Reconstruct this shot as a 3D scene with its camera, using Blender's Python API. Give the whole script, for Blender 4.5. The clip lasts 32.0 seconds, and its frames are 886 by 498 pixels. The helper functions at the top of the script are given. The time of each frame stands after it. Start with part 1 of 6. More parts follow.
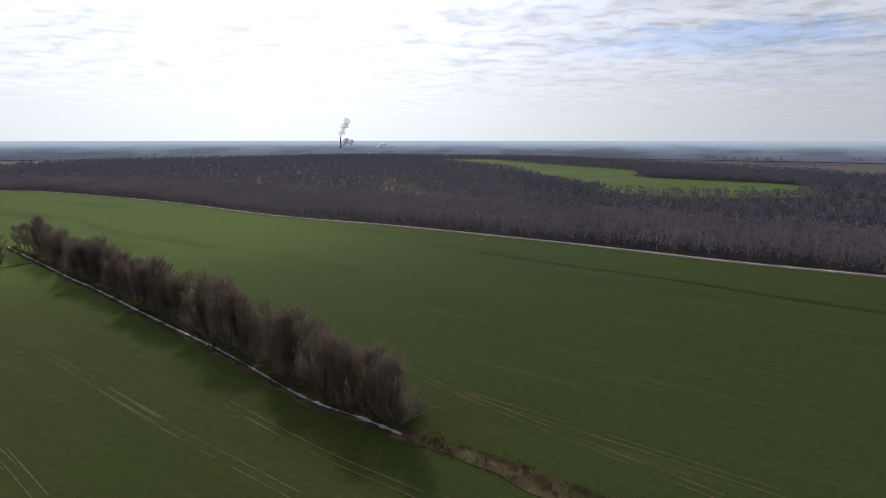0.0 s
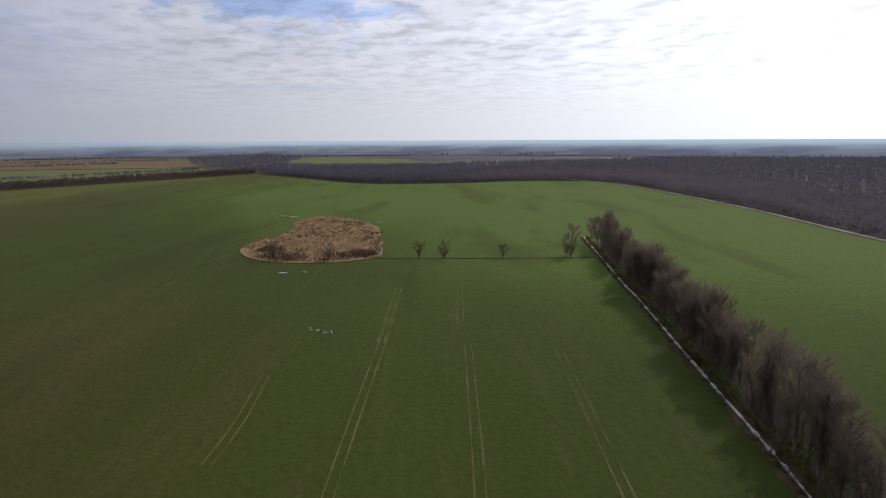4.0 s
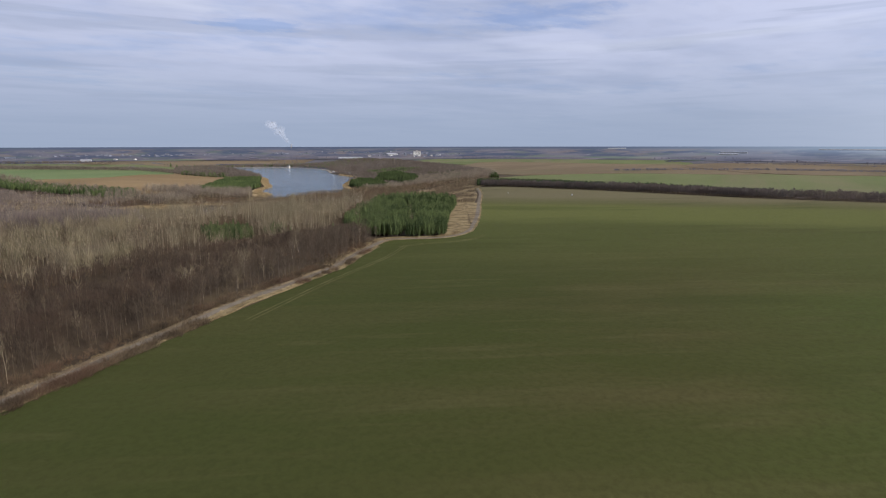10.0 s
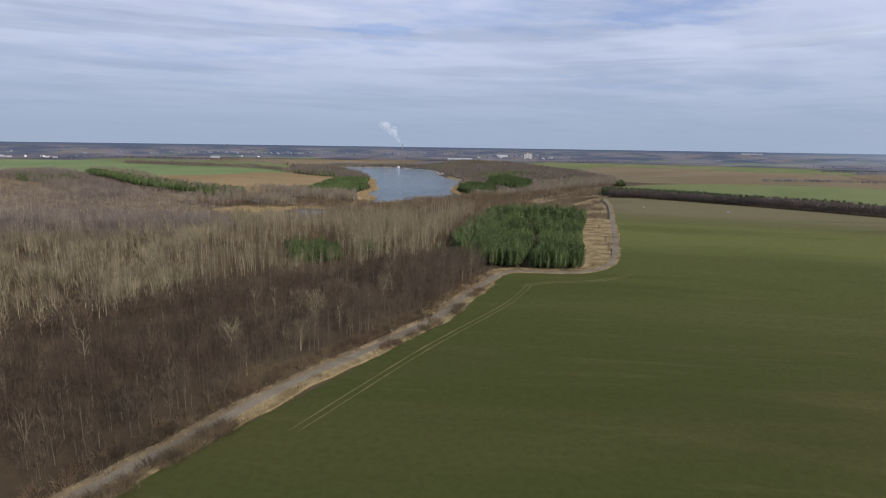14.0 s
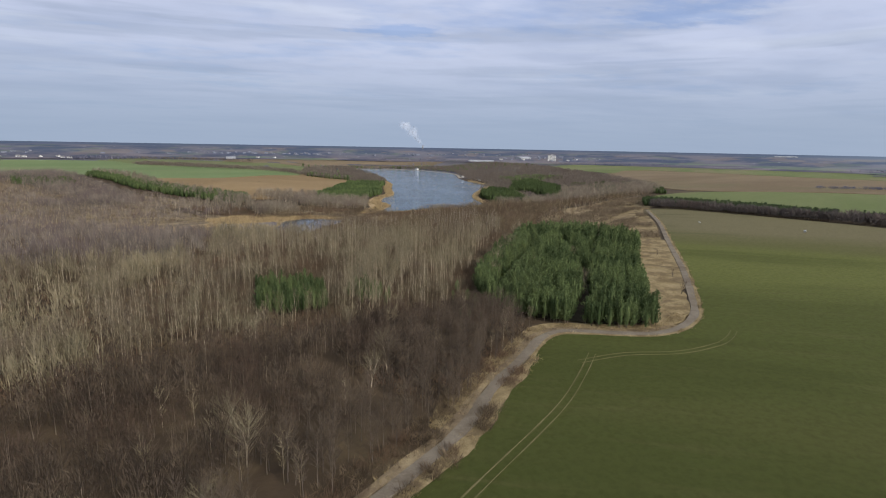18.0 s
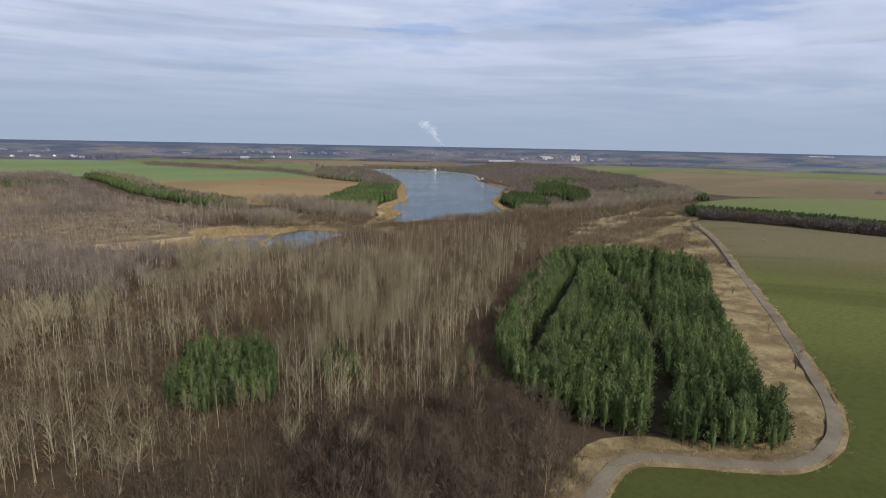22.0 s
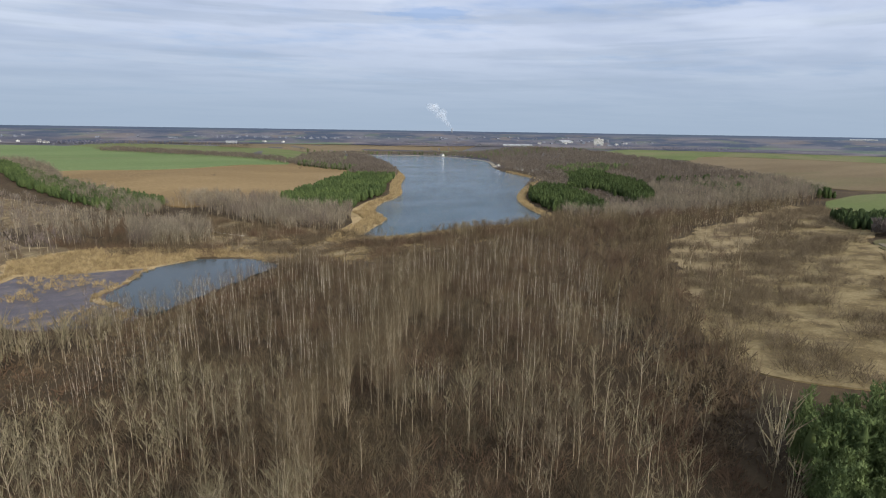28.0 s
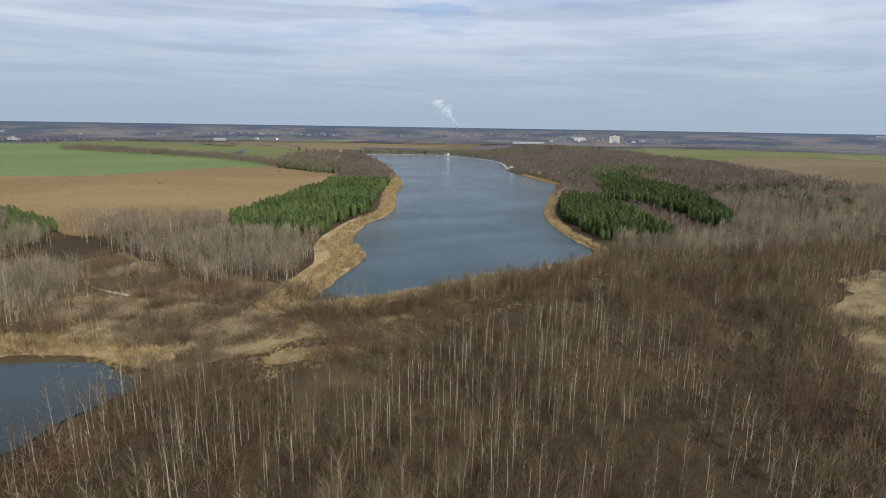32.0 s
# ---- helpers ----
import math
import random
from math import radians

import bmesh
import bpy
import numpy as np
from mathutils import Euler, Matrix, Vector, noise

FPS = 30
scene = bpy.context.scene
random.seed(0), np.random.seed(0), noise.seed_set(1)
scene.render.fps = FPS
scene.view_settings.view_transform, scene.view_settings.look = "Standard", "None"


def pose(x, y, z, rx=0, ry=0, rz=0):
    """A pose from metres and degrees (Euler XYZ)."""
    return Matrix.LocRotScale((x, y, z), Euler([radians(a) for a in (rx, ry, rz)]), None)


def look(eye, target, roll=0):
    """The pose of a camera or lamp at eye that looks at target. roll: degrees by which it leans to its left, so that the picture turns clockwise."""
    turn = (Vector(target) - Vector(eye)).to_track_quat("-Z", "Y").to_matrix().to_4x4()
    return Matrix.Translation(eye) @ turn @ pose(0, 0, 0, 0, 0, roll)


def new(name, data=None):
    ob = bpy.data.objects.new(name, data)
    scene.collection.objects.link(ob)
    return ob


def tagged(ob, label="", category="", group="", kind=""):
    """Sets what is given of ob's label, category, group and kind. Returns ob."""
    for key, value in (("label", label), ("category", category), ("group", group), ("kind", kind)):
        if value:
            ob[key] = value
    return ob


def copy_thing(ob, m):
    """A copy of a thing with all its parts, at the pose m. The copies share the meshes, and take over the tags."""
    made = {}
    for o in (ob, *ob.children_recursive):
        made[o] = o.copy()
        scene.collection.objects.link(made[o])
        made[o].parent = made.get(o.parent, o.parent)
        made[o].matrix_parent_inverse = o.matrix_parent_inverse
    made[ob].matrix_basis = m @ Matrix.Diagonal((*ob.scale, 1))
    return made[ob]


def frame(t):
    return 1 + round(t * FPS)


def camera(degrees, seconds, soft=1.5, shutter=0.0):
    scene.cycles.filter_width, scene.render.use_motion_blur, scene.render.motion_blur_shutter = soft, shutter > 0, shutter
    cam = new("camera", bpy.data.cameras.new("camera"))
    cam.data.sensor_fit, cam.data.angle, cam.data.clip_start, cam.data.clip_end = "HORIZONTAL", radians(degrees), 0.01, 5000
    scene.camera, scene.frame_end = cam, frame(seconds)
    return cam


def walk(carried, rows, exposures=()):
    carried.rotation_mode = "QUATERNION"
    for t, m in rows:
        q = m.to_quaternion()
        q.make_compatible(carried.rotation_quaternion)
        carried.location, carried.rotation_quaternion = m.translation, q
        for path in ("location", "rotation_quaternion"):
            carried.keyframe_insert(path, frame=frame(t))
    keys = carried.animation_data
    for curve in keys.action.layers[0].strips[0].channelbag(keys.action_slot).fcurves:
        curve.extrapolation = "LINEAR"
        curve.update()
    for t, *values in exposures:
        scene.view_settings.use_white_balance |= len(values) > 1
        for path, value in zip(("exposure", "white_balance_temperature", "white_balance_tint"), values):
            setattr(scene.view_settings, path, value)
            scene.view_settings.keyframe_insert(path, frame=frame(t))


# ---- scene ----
EXPOSURES = [(0.0, -0.18, 6700, 11), (3.0, -0.18, 6750, 12), (6.0, 0.14, 6700, 14), (9.0, 0.40, 6450, 13), (12.0, 0.5, 6350, 11), (17.0, 0.5, 6400, 9), (21.0, 0.52, 6450, 8), (25.0, 0.64, 6550, 6), (29.0, 0.64, 6500, 4), (32.0, 0.64, 6700, 3)]
cam = camera(78.68, 32.0, 1.1)
# seconds, place in metres, turn in degrees
PATH = [
    (0.0, 9.54, -5.02, 57.19, 78.466, -0.019, 2.049),
    (0.5, 8.72, 1.16, 57.04, 78.468, -0.015, 8.801),
    (1.0, 7.14, 8.03, 56.81, 78.418, 0.031, 15.294),
    (1.5, 4.93, 14.15, 56.66, 78.411, 0.070, 20.598),
    (2.0, 1.52, 19.83, 56.72, 78.404, 0.110, 27.225),
    (2.5, -2.37, 25.39, 56.53, 78.392, 0.157, 34.364),
    (3.0, -7.37, 31.02, 56.31, 78.381, 0.217, 42.599),
    (3.5, -12.18, 34.99, 56.15, 78.412, 0.233, 50.386),
    (5.5, -40.92, 48.06, 55.07, 78.655, 0.467, 80.423),
    (6.0, -48.99, 49.06, 54.89, 78.797, 0.430, 89.134),
    (6.5, -56.55, 49.28, 54.93, 78.931, 0.383, 97.338),
    (7.0, -65.01, 48.13, 54.81, 79.055, 0.285, 105.064),
    (7.5, -72.71, 45.63, 54.68, 79.121, 0.141, 112.190),
    (8.0, -81.62, 41.48, 54.79, 79.105, 0.148, 119.755),
    (8.5, -89.48, 36.79, 54.72, 79.086, 0.183, 126.011),
    (9.0, -97.28, 30.67, 54.86, 79.107, 0.133, 133.200),
    (9.5, -103.43, 24.34, 54.67, 79.112, 0.096, 139.742),
    (10.0, -109.44, 16.95, 54.47, 79.107, 0.070, 145.668),
    (10.5, -113.83, 9.19, 54.60, 79.092, -0.005, 148.513),
    (11.0, -118.16, 0.11, 54.44, 79.129, -0.058, 154.567),
    (11.5, -121.61, -8.14, 54.63, 79.125, -0.183, 155.536),
    (12.0, -124.92, -17.09, 54.82, 79.147, -0.342, 156.004),
    (12.5, -128.01, -25.46, 54.95, 79.152, -0.483, 156.315),
    (13.0, -131.37, -34.14, 55.28, 79.156, -0.582, 156.502),
    (13.5, -134.67, -42.42, 55.53, 79.173, -0.707, 156.725),
    (14.0, -138.24, -51.19, 55.73, 79.170, -0.824, 156.960),
    (14.5, -141.26, -59.24, 55.96, 79.171, -0.854, 157.166),
    (16.5, -155.33, -92.62, 56.94, 79.195, -0.880, 158.332),
    (17.0, -159.18, -100.93, 57.29, 79.166, -0.903, 158.560),
    (17.5, -162.29, -108.29, 57.68, 79.189, -0.928, 158.846),
    (18.0, -165.54, -116.22, 58.11, 79.203, -1.023, 159.129),
    (18.5, -168.44, -123.42, 58.62, 79.202, -1.061, 159.372),
    (19.0, -171.62, -131.21, 59.02, 79.243, -1.084, 159.647),
    (19.5, -175.07, -138.82, 59.27, 79.236, -1.070, 159.878),
    (20.0, -178.87, -146.67, 59.71, 79.259, -1.036, 160.111),
    (20.5, -182.40, -153.93, 59.96, 79.294, -1.057, 160.366),
    (21.0, -186.06, -161.75, 60.18, 79.295, -1.008, 160.572),
    (21.5, -189.27, -169.12, 60.61, 79.239, -1.020, 160.857),
    (22.0, -192.21, -177.28, 60.98, 79.038, -1.066, 161.217),
    (22.5, -196.18, -187.94, 60.15, 78.910, -1.064, 161.536),
    (23.0, -201.04, -202.10, 59.43, 78.732, -1.018, 161.721),
    (23.5, -206.08, -216.63, 58.67, 78.570, -0.929, 161.841),
    (24.0, -211.67, -233.40, 58.00, 78.368, -0.879, 161.953),
    (24.5, -217.26, -249.81, 57.33, 78.222, -0.868, 161.998),
    (25.0, -223.28, -267.98, 56.63, 78.068, -0.829, 162.045),
    (25.5, -228.74, -285.07, 56.01, 77.954, -0.861, 162.089),
    (27.5, -252.42, -344.80, 52.17, 77.647, -0.916, 162.163),
    (28.0, -258.14, -359.94, 51.19, 77.549, -0.835, 162.281),
    (28.5, -262.68, -374.70, 51.04, 77.465, -0.800, 162.375),
    (29.0, -267.64, -390.69, 51.07, 77.386, -0.751, 162.390),
    (29.5, -272.32, -405.20, 51.08, 77.306, -0.759, 162.385),
    (30.0, -277.62, -421.30, 50.92, 77.263, -0.699, 162.503),
    (30.5, -282.18, -435.81, 50.87, 77.263, -0.734, 162.583),
    (31.0, -287.22, -451.32, 50.80, 77.279, -0.828, 162.591),
    (31.5, -291.85, -465.44, 50.96, 77.220, -0.839, 162.705),
    (32.0, -296.82, -480.94, 50.96, 77.190, -0.878, 162.804),
]
walk(cam, [(t, pose(x, y, z, rx, ry, rz)) for t, x, y, z, rx, ry, rz in PATH], EXPOSURES)


# ---- world, sun ----
SUN = Vector((-0.291, 0.820, 0.493))
world = bpy.data.worlds.new("world")
scene.world = world
world.use_nodes = True


class Nodes:
    """A short way to write node trees."""

    def __init__(self, tree):
        self.tree = tree
        tree.nodes.clear()

    def node(self, kind, inputs=(), **settings):
        n = self.tree.nodes.new(kind)
        for key, value in settings.items():
            setattr(n, key, value)
        for key, value in dict(inputs).items():
            if isinstance(value, bpy.types.NodeSocket):
                self.tree.links.new(value, n.inputs[key])
            else:
                n.inputs[key].default_value = value
        return n

    def math(self, op, a, b=0.0, c=0.0, clamp=False):
        return self.node("ShaderNodeMath", {0: a, 1: b, 2: c}, operation=op, use_clamp=clamp).outputs[0]

    def ramp(self, value, lo, hi, to0=0.0, to1=1.0):
        n = self.node("ShaderNodeMapRange", {0: value, 1: lo, 2: hi, 3: to0, 4: to1}, interpolation_type="SMOOTHSTEP")
        return n.outputs[0]

    def mix(self, f, a, b):
        n = self.node("ShaderNodeMix", data_type="RGBA")
        for key, value in ((0, f), (6, a), (7, b)):
            if isinstance(value, bpy.types.NodeSocket):
                self.tree.links.new(value, n.inputs[key])
            else:
                n.inputs[key].default_value = (*value, 1) if isinstance(value, tuple) else value
        return n.outputs[2]

    def noise(self, vector, scale, detail=4.0, rough=0.55, distort=0.0):
        return self.node("ShaderNodeTexNoise", {"Vector": vector, "Scale": scale, "Detail": detail, "Roughness": rough, "Distortion": distort}).outputs["Fac"]

    def along(self, vector, degrees, stretch, shift=(0, 0, 0)):
        """Coordinates drawn out along a direction in the plan."""
        return self.node("ShaderNodeMapping", {"Vector": vector, "Scale": (stretch, 1, 1), "Rotation": (0, 0, radians(degrees)), "Location": shift}, vector_type="TEXTURE").outputs[0]

    def mapped(self, vector, scale=(1, 1, 1), turn=0.0, shift=(0, 0, 0)):
        return self.node("ShaderNodeMapping", {"Vector": vector, "Scale": scale, "Rotation": (0, 0, radians(turn)), "Location": shift}).outputs[0]


def build_sky():
    n = Nodes(world.node_tree)
    way = n.node("ShaderNodeTexCoord").outputs["Generated"]
    sky = n.node("ShaderNodeTexSky", sky_type="NISHITA", sun_disc=False, sun_elevation=math.asin(SUN.z),
                 sun_rotation=math.atan2(SUN.x, SUN.y), air_density=1.0, dust_density=1.5).outputs[0]
    sky = n.node("ShaderNodeVectorMath", {0: sky, 3: 0.10}, operation="SCALE").outputs[0]
    split = n.node("ShaderNodeSeparateXYZ", {0: way})
    up = n.math("MAXIMUM", split.outputs[2], 0.0)
    over = n.math("ADD", up, 0.055)
    flat = n.node("ShaderNodeCombineXYZ", {0: n.math("DIVIDE", split.outputs[0], over), 1: n.math("DIVIDE", split.outputs[1], over), 2: 0.0}).outputs[0]
    # clouds: a broken high layer, ripples on the sunny side, long thin bands opposite
    lit = n.node("ShaderNodeVectorMath", {0: way, 1: SUN}, operation="DOT_PRODUCT").outputs["Value"]
    sunny = n.ramp(lit, 0.15, 0.6)
    big = n.noise(n.mapped(flat, (1.0, 1.3, 1), 20, (3.1, 7.7, 0)), 0.40, 4, 0.5, 0.0)
    small = n.noise(n.mapped(flat, (1.0, 1.5, 1), 40), 2.4, 4, 0.55, 0.0)
    mask = n.math("ADD", n.math("MULTIPLY", big, 0.70), n.math("MULTIPLY", small, 0.30))
    cover = n.ramp(mask, 0.34, 0.50, 0.50, 1.0)
    rag = n.math("MULTIPLY", n.math("SUBTRACT", n.noise(n.mapped(flat, (1.0, 1.4, 1), 15), 3.0, 5, 0.62, 0.3), 0.5), 2.6)
    for where, wide, tall, share in (((0.40, 0.905, 0.150), 0.27, 0.030, 0.95), ((-0.93, 0.30, 0.222), 0.22, 0.040, 0.95), ((-0.68, -0.71, 0.212), 0.13, 0.022, 0.55),
                                     ((-0.08, 0.985, 0.148), 0.09, 0.010, 0.5), ((-0.27, -0.94, 0.192), 0.08, 0.012, 0.6), ((-0.99, 0.02, 0.240), 0.20, 0.030, 0.5), ((-0.95, 0.29, 0.085), 0.16, 0.010, 0.5)):
        off = n.node("ShaderNodeVectorMath", {0: n.node("ShaderNodeVectorMath", {0: way, 1: where}, operation="SUBTRACT").outputs[0], 1: (1 / wide, 1 / wide, 1 / tall)}, operation="MULTIPLY").outputs[0]
        far = n.node("ShaderNodeVectorMath", {0: off}, operation="LENGTH").outputs["Value"]
        gap = n.ramp(n.math("ADD", far, rag), 1.15, 0.35, 0.0, share)
        cover = n.math("MULTIPLY", cover, n.math("SUBTRACT", 1.0, gap))
    thick = n.ramp(n.noise(n.mapped(flat, (0.8, 1.5, 1), 24, (11, 2, 0)), 0.5, 3, 0.5, 0.0), 0.40, 0.70)
    front = n.math("MAXIMUM", lit, 0.0)
    glow = n.math("ADD", n.ramp(lit, -0.15, 0.75, 0.97, 1.45), n.math("MULTIPLY", n.math("POWER", front, 6.0), 1.90))
    glow = n.math("ADD", glow, n.math("MULTIPLY", n.math("ADD", n.math("MULTIPLY", n.math("POWER", front, 40.0), 2.5), n.math("MULTIPLY", n.math("POWER", front, 130.0), 12.0)), 1.0))
    cloud = n.mix(thick, (0.600, 0.655, 0.840), (0.455, 0.520, 0.705))
    band = n.noise(n.mapped(way, (1.3, 1.3, 26), 0, (4, 1, 0)), 1.7, 3, 0.5, 0.2)
    band = n.math("MULTIPLY", n.ramp(band, 0.53, 0.66), n.ramp(lit, 0.5, 0.1))
    cloud = n.mix(n.math("MULTIPLY", band, 0.46), cloud, (0.375, 0.440, 0.590))
    pale = n.noise(n.mapped(way, (1.3, 1.3, 20), 0, (9, 6, 3)), 1.8, 4, 0.5, 0.2)
    cloud = n.mix(n.math("MULTIPLY", n.ramp(pale, 0.50, 0.72, 0.0, 0.45), n.ramp(lit, 0.5, 0.1)), cloud, (0.72, 0.77, 0.91))
    cloud = n.mix(n.math("MULTIPLY", sunny, 0.75), cloud, (0.600, 0.640, 0.715))
    blue = n.mix(0.6, sky, (0.29, 0.43, 0.84))
    heaven = n.mix(cover, blue, cloud)
    cells = n.noise(n.mapped(flat, (1.0, 1.1, 1), 25, (5, 3, 0)), 3.9, 4, 0.58, 0.35)
    wide_cells = n.noise(n.mapped(flat, (1.0, 1.6, 1), 25, (2, 8, 0)), 1.3, 3, 0.55, 0.2)
    ripple = n.math("ADD", n.ramp(cells, 0.32, 0.58, -0.20, 0.10), n.ramp(wide_cells, 0.34, 0.62, -0.08, 0.08))
    ripple = n.math("ADD", 1.0, n.math("MULTIPLY", ripple, n.math("ADD", 0.12, n.math("MULTIPLY", sunny, 0.80))))
    heaven = n.node("ShaderNodeVectorMath", {0: heaven, 3: ripple}, operation="SCALE").outputs[0]
    mist = n.mix(n.ramp(lit, -0.3, 0.9), (0.360, 0.438, 0.578), (0.66, 0.705, 0.77))
    heaven = n.mix(n.ramp(up, 0.0, 0.20, 0.96, 0.0), heaven, mist)
    heaven = n.node("ShaderNodeVectorMath", {0: heaven, 3: glow}, operation="SCALE").outputs[0]
    back = n.node("ShaderNodeBackground", {"Color": heaven, "Strength": 0.70})
    n.node("ShaderNodeOutputWorld", {"Surface": back.outputs[0]})


build_sky()
sun = new("sun", bpy.data.lights.new("sun", "SUN"))
sun.data.energy, sun.data.angle, sun.data.color = 2.6, radians(1.2), (1.0, 0.91, 0.79)
sun.matrix_world = look((0, 0, 300), Vector((0, 0, 300)) - SUN)


# ---- materials ----
def material(name, build, rough=0.9, spec=0.2, metal=0.0, thin=0.0):
    """build(n, place) gives the colour socket or (colour, bump height, bump distance)."""
    m = bpy.data.materials.new(name)
    m.use_nodes = True
    n = Nodes(m.node_tree)
    place = n.node("ShaderNodeNewGeometry").outputs["Position"]
    got = build(n, place)
    colour, height, far = got if isinstance(got, tuple) and len(got) == 3 and isinstance(got[0], bpy.types.NodeSocket) else (got, None, 0)
    shader = n.node("ShaderNodeBsdfPrincipled", {"Roughness": rough, "Specular IOR Level": spec, "Metallic": metal})
    n.tree.links.new(colour, shader.inputs["Base Color"])
    result = shader
    if thin:
        passing = n.node("ShaderNodeBsdfTranslucent", {"Color": colour})
        result = n.node("ShaderNodeMixShader", {0: thin, 1: shader.outputs[0], 2: passing.outputs[0]})
    if height is not None:
        b = n.node("ShaderNodeBump", {"Height": height, "Distance": far, "Strength": 1.0})
        n.tree.links.new(b.outputs[0], shader.inputs["Normal"])
    n.node("ShaderNodeOutputMaterial", {"Surface": result.outputs[0]})
    return m


def blotchy(name, dark, light, third=None, big=60.0, small=2.0, stretch=1.0, turn=0.0, bump=0.0, amount=0.35, rough=0.9, spec=0.05):
    """Two-scale variation in metres: dark to light over big, specks over small, a third colour in patches."""
    def build(n, place):
        at = n.along(place, turn, stretch)
        c = n.mix(n.ramp(n.noise(at, 1 / big, 5, 0.6), 0.34, 0.66), dark, light)
        if third:
            c = n.mix(n.ramp(n.noise(n.along(place, turn, stretch, (40, 90, 0)), 0.7 / big, 5, 0.62, 0.6), 0.52, 0.68, 0, 0.85), c, third)
        fine = n.noise(place, 1 / small, 6, 0.7)
        c = n.mix(n.ramp(fine, 0.3, 0.7, amount, 0.0), c, tuple(v * 0.45 for v in dark))
        c = n.mix(n.ramp(fine, 0.55, 0.8, 0.0, amount), c, tuple(min(1, v * 1.6) for v in light))
        return (c, fine, bump) if bump else c
    return material(name, build, rough, spec)


def islands(name, dark, light, rough=0.85, spec=0.06, patch=30.0, tint=None, contrast=1.0, thin=0.45):
    """Twigs, needles and blades: each piece its own tone, stands vary over tens of metres, tint in some stands."""
    def build(n, place):
        own = n.node("ShaderNodeNewGeometry").outputs["Random Per Island"]
        stand = n.ramp(n.noise(place, 1 / patch, 3), 0.3, 0.7, -0.28, 0.28)
        tree = n.ramp(n.noise(n.mapped(place, (1, 1, 0.3)), 1 / 3.6, 2), 0.3, 0.7, -0.5, 0.5)
        own = n.math("ADD", n.math("MULTIPLY", own, 0.6), n.math("ADD", tree, 0.2))
        own = n.math("ADD", 0.5, n.math("MULTIPLY", n.math("SUBTRACT", own, 0.5), contrast))
        c = n.mix(n.math("ADD", own, stand, clamp=True), dark, light)
        if tint:
            c = n.mix(n.ramp(n.noise(n.mapped(place, (1, 1, 0.2), shift=(31, 57, 0)), 0.8 / patch, 4, 0.6), 0.44, 0.62, 0, 0.75), c, tint)
        return c
    return material(name, build, rough, spec, thin=thin)


def tree_tone(name, dark, light, rough=0.85, thin=0.35):
    """Parts of single trees: tone by the object and by the piece."""
    def build(n, place):
        own = n.node("ShaderNodeNewGeometry").outputs["Random Per Island"]
        whole = n.node("ShaderNodeObjectInfo").outputs["Random"]
        return n.mix(n.math("ADD", n.math("MULTIPLY", own, 0.55), n.math("MULTIPLY", whole, 0.45)), dark, light)
    return material(name, build, rough, 0.2, thin=thin)


